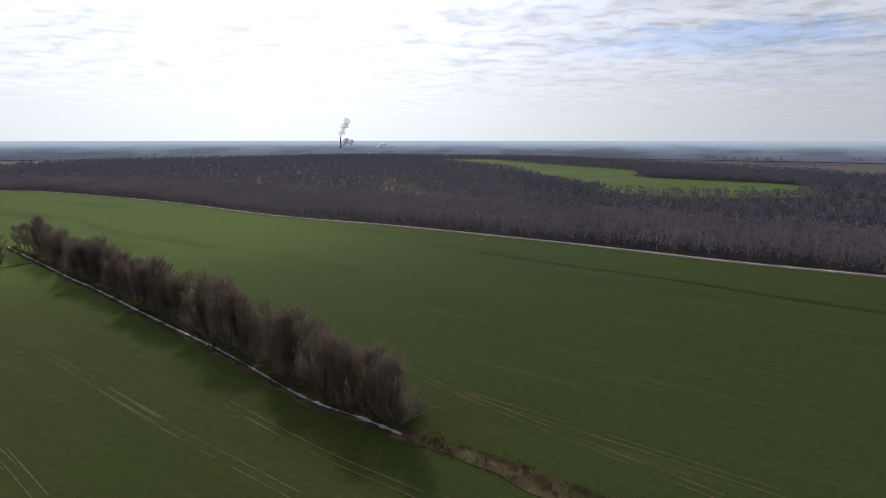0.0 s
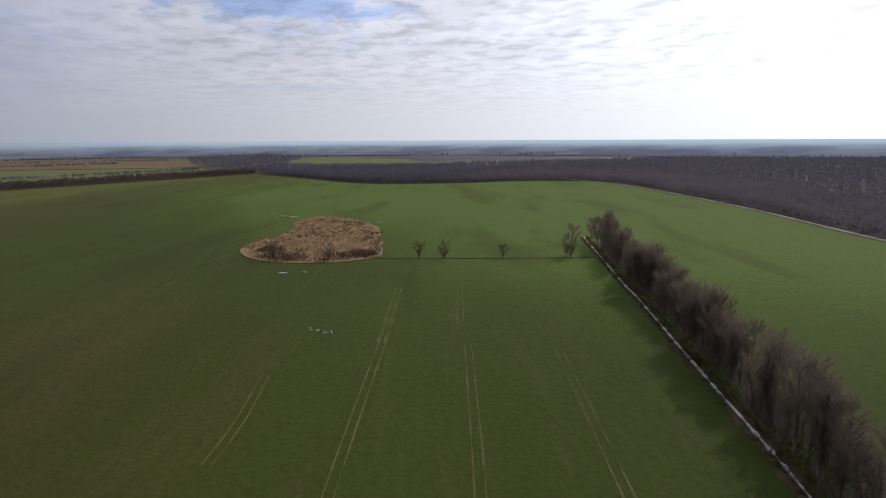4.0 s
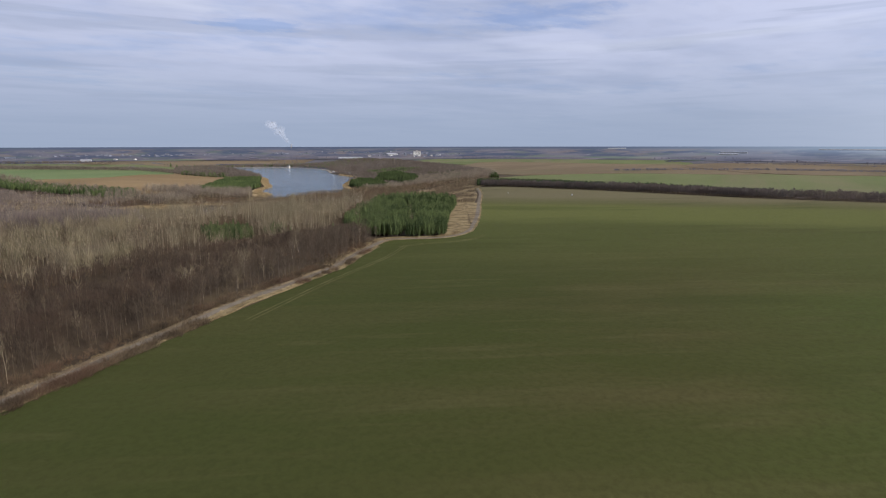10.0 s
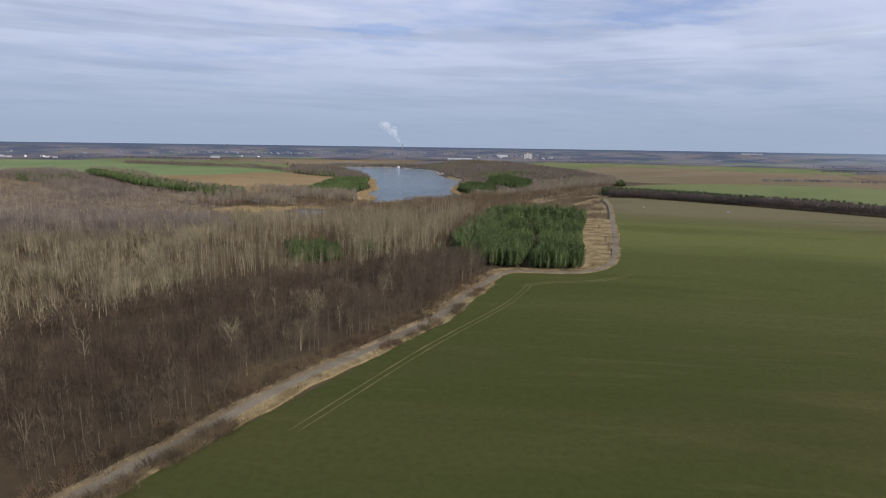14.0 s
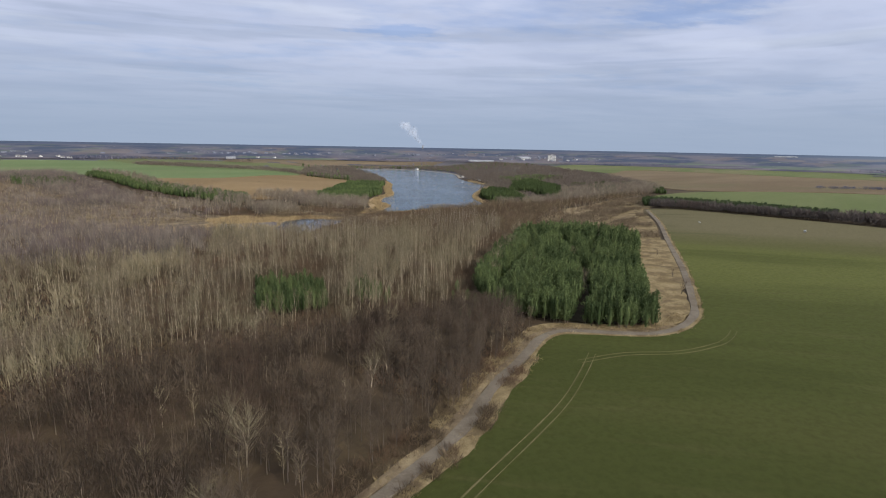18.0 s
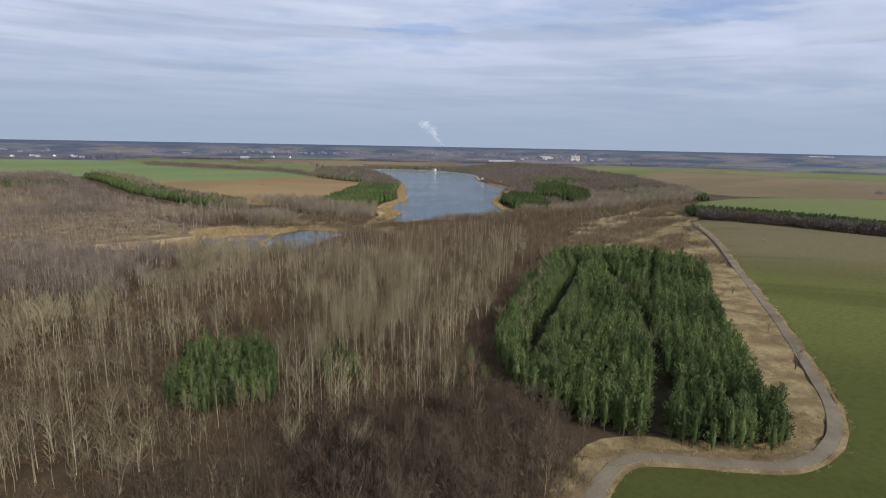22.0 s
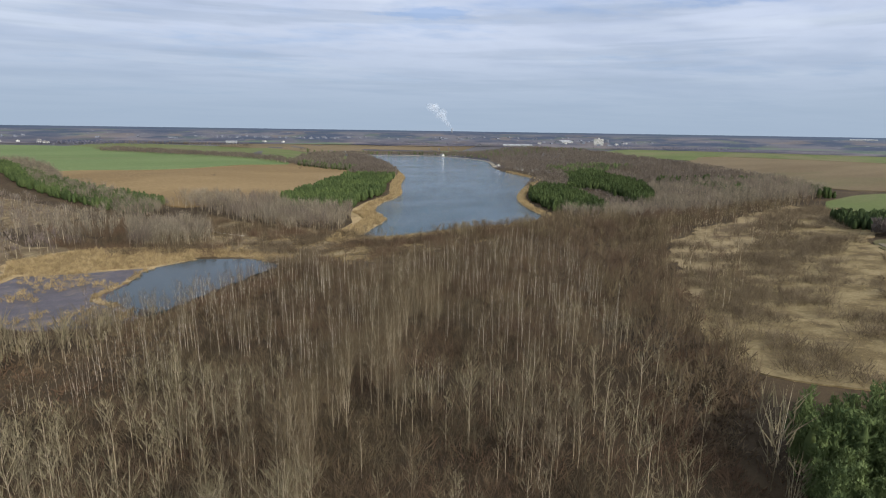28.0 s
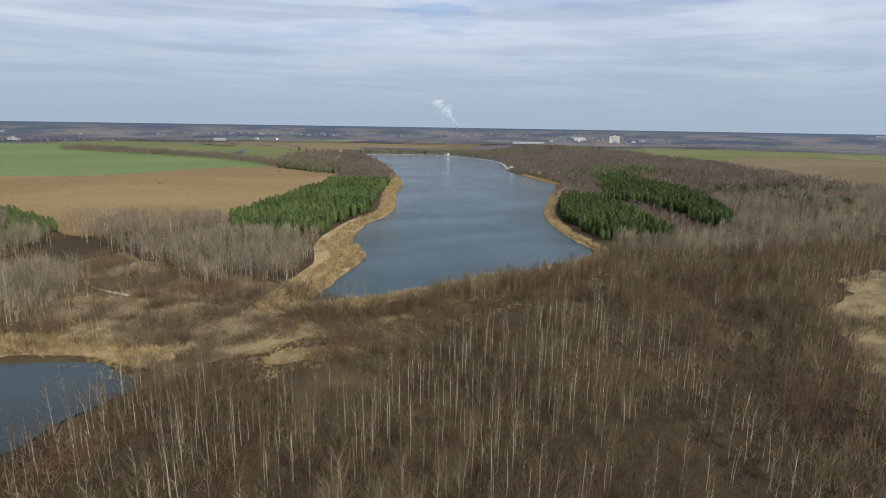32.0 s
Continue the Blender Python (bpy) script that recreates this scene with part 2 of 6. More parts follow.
def wheat_field():
    """Green towards road and stream, olive in the middle, yellowish and then thin towards the shelter belt, with drill streaks."""
    def build(n, place):
        streak = n.noise(n.along(place, 150, 6.0), 1 / 26, 5, 0.62, 0.2)
        wide = n.noise(n.along(place, 150, 2.5, (90, 40, 0)), 1 / 90, 4, 0.55, 0.3)
        split = n.node("ShaderNodeSeparateXYZ", {0: place})
        c = n.mix(n.ramp(wide, 0.38, 0.62), (0.0405, 0.0418, 0.0108), (0.0515, 0.0462, 0.0158))
        c = n.mix(n.ramp(streak, 0.44, 0.64, 0, 0.85), c, (0.0720, 0.0560, 0.0230))
        north = n.math("ADD", n.math("MULTIPLY", wide, 260), n.math("ADD", split.outputs[1], n.math("MULTIPLY", split.outputs[0], -0.25)))
        c = n.mix(n.ramp(north, 90, 260, 0, 0.9), c, (0.0430, 0.0592, 0.0127))
        # greener crop here, also brightened to carry the glow of backlit leaves
        c = n.mix(n.ramp(north, 270, 470, 0, 0.95), c, (0.075, 0.121, 0.023))
        c = n.mix(n.ramp(n.math("ADD", split.outputs[0], n.math("MULTIPLY", wide, 120)), -90, 110, 0, 0.8), c, (0.0315, 0.0500, 0.0120))
        beside = n.node("ShaderNodeVectorMath", {0: place, 1: (-0.6, 0.75, 0)}, operation="DOT_PRODUCT").outputs["Value"]
        beside = n.math("MULTIPLY", n.ramp(n.math("ADD", beside, n.math("MULTIPLY", wide, 80)), 40, 210, 1, 0), n.ramp(split.outputs[1], -70, 10, 1, 0))
        c = n.mix(n.math("MULTIPLY", beside, 0.7), c, (0.0355, 0.0430, 0.0115))
        west = n.node("ShaderNodeVectorMath", {0: place, 1: (-0.679, -0.734, 0)}, operation="DOT_PRODUCT").outputs["Value"]
        west = n.math("ADD", west, n.math("MULTIPLY", n.math("ADD", n.math("MULTIPLY", streak, 0.6), wide), 60))
        c = n.mix(n.ramp(west, 290, 450, 0, 0.8), c, (0.0560, 0.0630, 0.0170))
        c = n.mix(n.ramp(west, 480, 535, 0, 0.85), c, (0.0890, 0.0950, 0.0270))
        c = n.mix(n.ramp(west, 596, 632, 0, 0.85), c, (0.0760, 0.0720, 0.0280))
        c = n.mix(n.ramp(west, 628, 690, 0, 0.9), c, (0.1150, 0.0985, 0.0540))
        thread = n.noise(n.along(place, 150, 9.0, (17, 5, 0)), 1 / 6, 4, 0.6, 0.15)
        c = n.mix(n.ramp(thread, 0.52, 0.74, 0, 0.28), c, (0.0900, 0.0760, 0.0330))
        c = n.mix(n.ramp(n.noise(n.along(place, 150, 4.0, (3, 61, 0)), 1 / 48, 4, 0.6, 0.3), 0.52, 0.66, 0, 0.4), c, (0.0300, 0.0350, 0.0085))
        fine = n.noise(place, 1 / 1.6, 6, 0.72)
        c = n.mix(n.ramp(fine, 0.34, 0.6, 0.35, 0.0), c, (0.0240, 0.0236, 0.0063))
        c = n.mix(n.ramp(n.noise(n.along(place, 150, 3.0), 1 / 4.0, 6, 0.75), 0.62, 0.80, 0, 0.4), c, (0.0960, 0.0798, 0.0405))
        return c, fine, 0.25
    return material("winter_wheat", build, 1.0, 0.055)


M = {
    "wheat": wheat_field(),
    "stubble": blotchy("sparse_crop", (0.066, 0.055, 0.019), (0.094, 0.072, 0.032), (0.110, 0.082, 0.045), 70, 2, 3.0, 46, 0.1),
    "ploughed": blotchy("dry_ploughed_soil", (0.165, 0.112, 0.056), (0.214, 0.148, 0.076), (0.150, 0.106, 0.056), 110, 3, 3.0, 30, 0.1),
    "soil": blotchy("dark_bare_soil", (0.120, 0.088, 0.052), (0.160, 0.120, 0.072), (0.105, 0.094, 0.048), 160, 3, 4.0, 20, 0.1),
    "pasture": blotchy("bright_winter_crop", (0.105, 0.142, 0.056), (0.135, 0.166, 0.070), (0.145, 0.150, 0.072), 170, 3, 3.0, 20, 0.1),
    "dark_wheat": blotchy("rank_dark_wheat", (0.016, 0.023, 0.006), (0.024, 0.032, 0.008), (0.032, 0.042, 0.010), 7, 1.0),
    "pale_crop": blotchy("pale_winter_crop", (0.092, 0.112, 0.040), (0.125, 0.134, 0.056), (0.150, 0.128, 0.070), 130, 3, 4.0, 30, 0.1),
    "shrub": islands("meadow_shrub", (0.100, 0.076, 0.049), (0.205, 0.158, 0.104), patch=18),
    "dry_grass": blotchy("dry_grass", (0.130, 0.095, 0.047), (0.252, 0.193, 0.103), (0.088, 0.063, 0.035), 9, 1.2, bump=0.35),
    "meadow_grass": blotchy("rank_meadow_grass", (0.150, 0.110, 0.061), (0.285, 0.217, 0.122), (0.092, 0.064, 0.040), 14, 1.2, bump=0.35),
    "heath": blotchy("brown_heath", (0.110, 0.080, 0.049), (0.180, 0.136, 0.081), (0.280, 0.216, 0.121), 11, 1.2, bump=0.3),
    "reed_ground": blotchy("reed_litter", (0.24, 0.172, 0.088), (0.37, 0.275, 0.150), (0.15, 0.10, 0.052), 9, 1.0, bump=0.4),
    "mud": blotchy("wet_mud", (0.045, 0.036, 0.042), (0.080, 0.064, 0.070), (0.160, 0.118, 0.078), 5, 1.0, bump=0.1, rough=0.5, spec=0.35),
    "road": blotchy("worn_gravel", (0.124, 0.101, 0.073), (0.168, 0.140, 0.104), (0.094, 0.074, 0.051), 9, 0.5, bump=0.03),
    "beach": blotchy("pale_sand", (0.25, 0.215, 0.165), (0.36, 0.32, 0.25), None, 12, 0.6, bump=0.03),
    "path": blotchy("pale_gravel", (0.36, 0.32, 0.26), (0.52, 0.47, 0.39), None, 12, 0.6, bump=0.03),
    "track": blotchy("wheel_track_soil", (0.082, 0.073, 0.031), (0.122, 0.103, 0.049), (0.055, 0.055, 0.018), 9, 0.8),
    "bright_wheat": blotchy("bright_spring_wheat", (0.066, 0.098, 0.024), (0.086, 0.118, 0.032), (0.096, 0.110, 0.040), 150, 3, 3.0, 20, 0.1),
    # floor colour kept near black: the trees' shade is painted in
    "wood_far": blotchy("shade_dark_wood_floor", (0.018, 0.017, 0.020), (0.028, 0.026, 0.030), (0.026, 0.023, 0.024), 60, 6),
    "bark": tree_tone("grey_bark", (0.200, 0.158, 0.100), (0.540, 0.452, 0.325)),
    "twig": tree_tone("tan_twig", (0.104, 0.086, 0.052), (0.266, 0.222, 0.136)),
    "dark_bark": tree_tone("brown_bark", (0.075, 0.058, 0.045), (0.17, 0.135, 0.105)),
    "south_twig": tree_tone("russet_twig", (0.072, 0.054, 0.033), (0.190, 0.143, 0.083)),
    "dark_twig": tree_tone("brown_twig", (0.044, 0.033, 0.024), (0.158, 0.118, 0.080)),
    "needle": tree_tone("pine_needle", (0.052, 0.073, 0.027), (0.150, 0.185, 0.070), 0.7),
    "birches": islands("pale_bare_wood", (0.116, 0.097, 0.059), (0.316, 0.265, 0.164), patch=24, tint=(0.142, 0.110, 0.078), contrast=0.95),
    "south_birches": islands("russet_bare_wood", (0.078, 0.059, 0.037), (0.222, 0.171, 0.101), patch=22, tint=(0.128, 0.084, 0.058), contrast=0.95),
    "grey_birches": islands("grey_mauve_wood", (0.118, 0.098, 0.072), (0.318, 0.266, 0.194), patch=30, tint=(0.158, 0.122, 0.100), contrast=0.9),
    "west_pines": islands("western_pine_needles", (0.032, 0.048, 0.018), (0.078, 0.102, 0.036), 0.7, contrast=0.6),
    "alders": islands("brown_bare_wood", (0.037, 0.028, 0.021), (0.136, 0.102, 0.070), patch=16, tint=(0.095, 0.065, 0.046), contrast=0.85),
    "brown_wood": islands("mauve_brown_wood", (0.104, 0.086, 0.072), (0.264, 0.218, 0.176), patch=34, tint=(0.148, 0.112, 0.102), contrast=0.8),
    "far_birches": islands("distant_pale_wood", (0.105, 0.085, 0.068), (0.180, 0.147, 0.117), patch=60, contrast=0.4),
    # blue-mauve air haze is mixed into these two woods' base colours
    "far_alders": islands("haze_tinted_wood", (0.108, 0.107, 0.132), (0.155, 0.152, 0.182), patch=90, tint=(0.152, 0.138, 0.154), contrast=0.22, thin=0.25),
    "edge_wood": islands("haze_mauve_edge_wood", (0.121, 0.111, 0.130), (0.192, 0.175, 0.194), patch=60, tint=(0.182, 0.158, 0.164), contrast=0.28, thin=0.3),
    "belt_wood": islands("brown_belt_wood", (0.066, 0.056, 0.052), (0.122, 0.102, 0.090), patch=50, tint=(0.108, 0.084, 0.072), contrast=0.4, thin=0.3),
    "pines": islands("needle_mass", (0.048, 0.069, 0.027), (0.140, 0.174, 0.068), 0.7, contrast=0.7),
    # Lake stands' own copy of the needles, their sunlit look set by colour
    "sunlit_pines": islands("sunlit_pine_needles", (0.048, 0.069, 0.027), (0.112, 0.146, 0.052), 0.7, contrast=0.6),
    "dark_pines": islands("dark_pine_needles", (0.026, 0.042, 0.018), (0.066, 0.088, 0.034), 0.7, contrast=0.5),
    # litter colour darkened to put shade into the gaps between pines
    "shaded_needle_litter": blotchy("shaded_needle_litter", (0.026, 0.022, 0.014), (0.045, 0.037, 0.022), None, 5, 0.6),
    "mark": blotchy("trampled_wheat", (0.037, 0.044, 0.0100), (0.044, 0.050, 0.0125), (0.053, 0.050, 0.017), 7, 1.0),
    # pale colour imitates the sky's reflection on the puddles
    "puddle_glare": blotchy("pale_puddle_glare", (0.30, 0.30, 0.28), (0.46, 0.46, 0.44), None, 3, 0.5, rough=0.35, spec=0.5),
    "row_twig": tree_tone("grey_brown_twig", (0.122, 0.097, 0.077), (0.215, 0.173, 0.140), 0.85, 0.4),
    "trunks": islands("pale_trunks", (0.180, 0.141, 0.086), (0.590, 0.492, 0.350), patch=20),
    "white_trunks": islands("whitish_trunks", (0.22, 0.18, 0.13), (0.74, 0.65, 0.53), patch=20),
    "trunks_dark": islands("brown_trunks", (0.075, 0.056, 0.040), (0.20, 0.160, 0.118), patch=20),
    "bank_tuft": islands("rank_grass", (0.040, 0.036, 0.018), (0.12, 0.098, 0.050), patch=8),
    "bank": blotchy("overgrown_bank", (0.050, 0.040, 0.022), (0.085, 0.068, 0.036), (0.13, 0.10, 0.055), 8, 0.8, bump=0.2),
    "brush": islands("brushwood", (0.068, 0.050, 0.033), (0.180, 0.134, 0.084), patch=22, tint=(0.142, 0.088, 0.057)),
    "thicket": islands("grey_thicket", (0.104, 0.084, 0.068), (0.220, 0.178, 0.146), patch=12),
    "sapling": islands("tan_saplings", (0.070, 0.055, 0.036), (0.182, 0.145, 0.090), patch=26, tint=(0.138, 0.090, 0.062)),
    "reed": islands("dry_reed", (0.23, 0.168, 0.088), (0.45, 0.340, 0.185), patch=12),
    "tuft": islands("dry_tuft", (0.140, 0.102, 0.054), (0.39, 0.300, 0.164), patch=10),
}


def water_material():
    def build(n, place):
        c = n.mix(n.ramp(n.noise(place, 1 / 90, 4), 0.35, 0.65), (0.014, 0.036, 0.048), (0.019, 0.045, 0.060))
        gust = n.ramp(n.noise(n.mapped(place, (1, 2.6, 1), 25), 1 / 120, 4, 0.6, 0.4), 0.38, 0.62, 0.45, 1.0)
        wave = n.math("MULTIPLY", n.noise(n.mapped(place, (1, 1.8, 1), 30), 1 / 1.3, 4, 0.6), gust)
        return c, wave, 0.4
    m = material("lake_water", build, 0.08, 0.19)
    return m


M["water"] = water_material()
M["pond"] = blotchy("dark_pond_water", (0.010, 0.022, 0.026), (0.015, 0.029, 0.034), None, 20, 2.0, bump=0.06, rough=0.05, spec=0.22)
# pale base colour stands in for sun glints on the water
M["stream"] = blotchy("stream_painted_glints", (0.24, 0.25, 0.26), (0.52, 0.53, 0.54), None, 3, 0.5, bump=0.3, rough=0.30, spec=1.0)


def open_ground():
    """Leaf litter and dry grass nearby, beyond two kilometres a patchwork with haze put into its colour."""
    def build(n, place):
        c = n.mix(n.ramp(n.noise(place, 1 / 28, 5, 0.6), 0.34, 0.66), (0.040, 0.028, 0.017), (0.070, 0.049, 0.028))
        c = n.mix(n.ramp(n.noise(n.mapped(place, shift=(40, 90, 0)), 1 / 45, 5, 0.62, 0.6), 0.56, 0.72, 0, 0.5), c, (0.12, 0.088, 0.045))
        fine = n.noise(place, 1 / 1.5, 6, 0.7)
        c = n.mix(n.ramp(fine, 0.3, 0.6, 0.4, 0.0), c, (0.028, 0.020, 0.014))
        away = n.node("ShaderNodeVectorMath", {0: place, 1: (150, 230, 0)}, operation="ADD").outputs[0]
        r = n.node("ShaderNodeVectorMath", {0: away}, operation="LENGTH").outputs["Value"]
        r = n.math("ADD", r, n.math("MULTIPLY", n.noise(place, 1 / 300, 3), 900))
        # far ground: haze is put in as a greyish blue tint
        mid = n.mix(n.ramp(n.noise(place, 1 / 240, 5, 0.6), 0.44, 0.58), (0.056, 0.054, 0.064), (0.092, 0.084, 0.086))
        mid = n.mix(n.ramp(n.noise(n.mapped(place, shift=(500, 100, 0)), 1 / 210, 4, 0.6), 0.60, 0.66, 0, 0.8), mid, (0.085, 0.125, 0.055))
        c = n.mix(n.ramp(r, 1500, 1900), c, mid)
        return c, fine, 0.3
    return material("open_ground", build, 0.9, 0.08)


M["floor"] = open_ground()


# ---- the lie of the land ----
VALLEY = [(60, -850), (-120, -700), (-240, -640), (-340, -700), (-420, -850), (-520, -1080), (-580, -1400), (-600, -1760)]
SPREAD = [60, 70, 80, 110, 125, 155, 165, 170]
LOW = -14.0


def ease(v):
    v = np.clip(v, 0, 1)
    return v * v * (3 - 2 * v)


def land(x, y):
    """The height of the ground: fields at about 0, the lake's valley at LOW, a slow rise to the horizon."""
    x, y = np.asarray(x, float), np.asarray(y, float)
    best = np.full(x.shape, 9.0)
    for k in range(len(VALLEY) - 1):
        (ax, ay), (bx, by) = VALLEY[k], VALLEY[k + 1]
        dx, dy = bx - ax, by - ay
        s = np.clip(((x - ax) * dx + (y - ay) * dy) / (dx * dx + dy * dy), 0, 1)
        d = np.hypot(x - ax - s * dx, y - ay - s * dy)
        w = SPREAD[k] + s * (SPREAD[k + 1] - SPREAD[k])
        best = np.minimum(best, (d - w) / 190)
    z = LOW * (1 - ease(best))
    r = np.hypot(x + 150, y + 230)
    far = np.clip((r - 2000) / 2600, 0, 1)
    return z + 39 * far ** 1.3 + 2.5 * ease((r - 1900) / 600) * np.sin(x / 310 + 1) * np.sin(y / 270) * (1 - far)


def make_mesh(name, verts, tris, mats, smooth=False):
    """A triangle mesh from arrays."""
    verts, tris = np.asarray(verts, np.float32), np.asarray(tris, np.int32)
    me = bpy.data.meshes.new(name)
    me.vertices.add(len(verts))
    me.vertices.foreach_set("co", verts.ravel())
    me.loops.add(tris.size)
    me.loops.foreach_set("vertex_index", tris.ravel())
    me.polygons.add(len(tris))
    me.polygons.foreach_set("loop_start", np.arange(0, tris.size, 3, dtype=np.int32))
    if smooth:
        me.polygons.foreach_set("use_smooth", np.ones(len(tris), bool))
    for m in mats if isinstance(mats, (list, tuple)) else [mats]:
        me.materials.append(m)
    me.update(calc_edges=True)
    return me


def build_ground():
    rings = list(np.arange(12, 1500, 20.0))
    while rings[-1] < 4600:
        rings.append(rings[-1] * 1.05 + 4)
    rings[-1] = 4600
    turns = 360
    a = np.linspace(0, 2 * np.pi, turns, endpoint=False)
    r = np.array(rings)
    x = (-150 + r[:, None] * np.cos(a)).ravel()
    y = (-230 + r[:, None] * np.sin(a)).ravel()
    x, y = np.r_[x, -150], np.r_[y, -230]
    i, j = np.meshgrid(np.arange(len(r) - 1), np.arange(turns), indexing="ij")
    k = (j + 1) % turns
    p, q, s, t = i * turns + j, i * turns + k, (i + 1) * turns + j, (i + 1) * turns + k
    tris = np.concatenate([np.stack([p, s, t], -1).reshape(-1, 3), np.stack([p, t, q], -1).reshape(-1, 3)])
    c = len(x) - 1
    fan = np.stack([np.full(turns, c), np.arange(turns), (np.arange(turns) + 1) % turns], -1)
    tris = np.concatenate([tris, fan])
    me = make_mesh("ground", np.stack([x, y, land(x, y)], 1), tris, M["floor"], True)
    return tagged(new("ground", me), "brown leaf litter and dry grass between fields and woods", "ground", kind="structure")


build_ground()


def smooth_line(points, step, closed=False):
    """Points along a Catmull-Rom curve, about a step apart."""
    p = np.array(points, float)
    n = len(p)
    out = []
    for k in range(n if closed else n - 1):
        a, b, c, d = (p[(k + s) % n] if closed else p[min(max(k + s, 0), n - 1)] for s in (-1, 0, 1, 2))
        m = max(2, int(np.hypot(*(c - b)) / step))
        t = np.arange(m)[:, None] / m
        out.append(0.5 * (2 * b + (c - a) * t + (2 * a - 5 * b + 4 * c - d) * t ** 2 + (3 * b - a - 3 * c + d) * t ** 3))
    if not closed:
        out.append(p[-1:])
    return np.concatenate(out)


def inside(poly, x, y):
    poly = np.asarray(poly, float)
    hit = np.zeros(np.shape(x), bool)
    for (ax, ay), (bx, by) in zip(poly, np.roll(poly, -1, 0)):
        hit ^= ((ay > y) != (by > y)) & (x < (bx - ax) * (y - ay) / (by - ay + 1e-12) + ax)
    return hit


def wobble(pts, size, scale=9.0, seed=0.0):
    out = [(x + size * noise.noise((x / scale, y / scale, seed)), y + size * noise.noise((x / scale, y / scale, seed + 7.3))) for x, y in pts]
    return np.array(out)


def patch(name, outline, mat, label, lift=0.3, step=24.0, edge=8.0, rag=1.5, level=None, category="field", seed=0.0, curved=True):
    """A sheet of land cover laid on the ground within an outline."""
    from mathutils.geometry import delaunay_2d_cdt
    rim = smooth_line(outline, edge, True) if curved else np.array(outline, float)
    rim = wobble(rim, rag, 12.0, seed)
    lo, hi = rim.min(0), rim.max(0)
    gx, gy = np.meshgrid(np.arange(lo[0], hi[0], step), np.arange(lo[1], hi[1], step))
    keep = inside(rim, gx, gy)
    pts = [Vector(p) for p in rim] + [Vector(p) for p in zip(gx[keep], gy[keep])]
    co, _, faces, *_ = delaunay_2d_cdt(pts, [], [list(range(len(rim)))], 1, 1e-3)
    co = np.array([tuple(c) for c in co])
    z = np.full(len(co), level) if level is not None else land(co[:, 0], co[:, 1]) + lift
    tris = np.array([f for f in faces if len(f) == 3], np.int32)
    a, b, c = co[tris[:, 0]], co[tris[:, 1]], co[tris[:, 2]]
    flip = (b[:, 0] - a[:, 0]) * (c[:, 1] - a[:, 1]) - (b[:, 1] - a[:, 1]) * (c[:, 0] - a[:, 0]) < 0
    tris[flip] = tris[flip][:, ::-1]
    edges = np.concatenate([tris[:, (0, 1)], tris[:, (1, 2)], tris[:, (2, 0)]])
    _, first, count = np.unique(np.sort(edges, 1), axis=0, return_index=True, return_counts=True)
    rim_edges = edges[first[count == 1]]
    n = len(co)
    skirt = np.concatenate([np.stack([rim_edges[:, 0], rim_edges[:, 0] + n, rim_edges[:, 1]], 1), np.stack([rim_edges[:, 1], rim_edges[:, 0] + n, rim_edges[:, 1] + n], 1)]) + n
    me = make_mesh(name, np.r_[np.c_[co, z], np.c_[co, z], np.c_[co, z - 0.9]], np.concatenate([tris, skirt]), mat, True)
    return tagged(new(name, me), label, category, kind="structure")


def ribbon(name, points, width, mat, label, lift=0.45, step=4.0, rag=0.3, category="road", seed=0.0, curved=True, kind="structure", grain=9.0):
    """A strip of a given width along a line, on the ground."""
    p = smooth_line(points, step) if curved else np.array(points, float)
    d = np.gradient(p, axis=0)
    d /= np.hypot(d[:, 0], d[:, 1])[:, None]
    side = np.c_[-d[:, 1], d[:, 0]]
    w = np.array([max(0.01, width * (0.5 + rag * noise.noise((x / grain, y / grain, seed)) * 0.5)) for x, y in p])[:, None]
    v = np.concatenate([p + side * (w + 0.25), p + side * w, p + side * w, p, p - side * w, p - side * w, p - side * (w + 0.25)])
    z = land(v[:, 0], v[:, 1]) + lift
    n = len(p)
    z[3 * n:4 * n] += 0.04
    z[:n] -= 0.8
    z[6 * n:] -= 0.8
    i = np.arange(n - 1)
    rows = (0, 2 * n, 3 * n, 5 * n)
    tris = np.concatenate([np.stack([i + a, i + n + a, i + n + 1 + a], -1) for a in rows] + [np.stack([i + a, i + n + 1 + a, i + 1 + a], -1) for a in rows])
    return tagged(new(name, make_mesh(name, np.c_[v, z], tris, mat, True)), label, category, kind=kind)


# ---- fields ----
ROAD = [(20, -38), (-60, -100), (-103, -134), (-133, -158), (-154, -175), (-178, -190), (-206, -210), (-222, -227), (-240, -243), (-252, -254), (-262, -257),
        (-275, -251), (-288, -246), (-301, -248), (-315, -256), (-330, -271), (-370, -317), (-427, -388), (-491, -467), (-548, -545)]
FIELD = [(230, 100), (120, 10), (20, -34), (-95, -122), (-133, -152), (-178, -184), (-206, -205), (-240, -238.5), (-261, -253.5), (-275, -247.5), (-288, -242.8), (-302, -244.8), (-317, -253), (-332, -268), (-372.5, -314.5),
         (-430, -385.5), (-494, -464.5), (-562, -552), (-635, -417), (-688, -261), (-735, -180), (-805, -50), (-915, 200), (-935, 255), (-780, 290), (-652, 322),
         (-590, 420), (-572, 500), (-520, 575), (-435, 560), (-266, 477), (-131, 389), (-35, 345), (67, 288), (138, 243), (187, 217), (330, 140)]
patch("wheat_field", FIELD, M["wheat"], "young green winter wheat field with olive streaks", 0.3, 22, 10, 1.0)
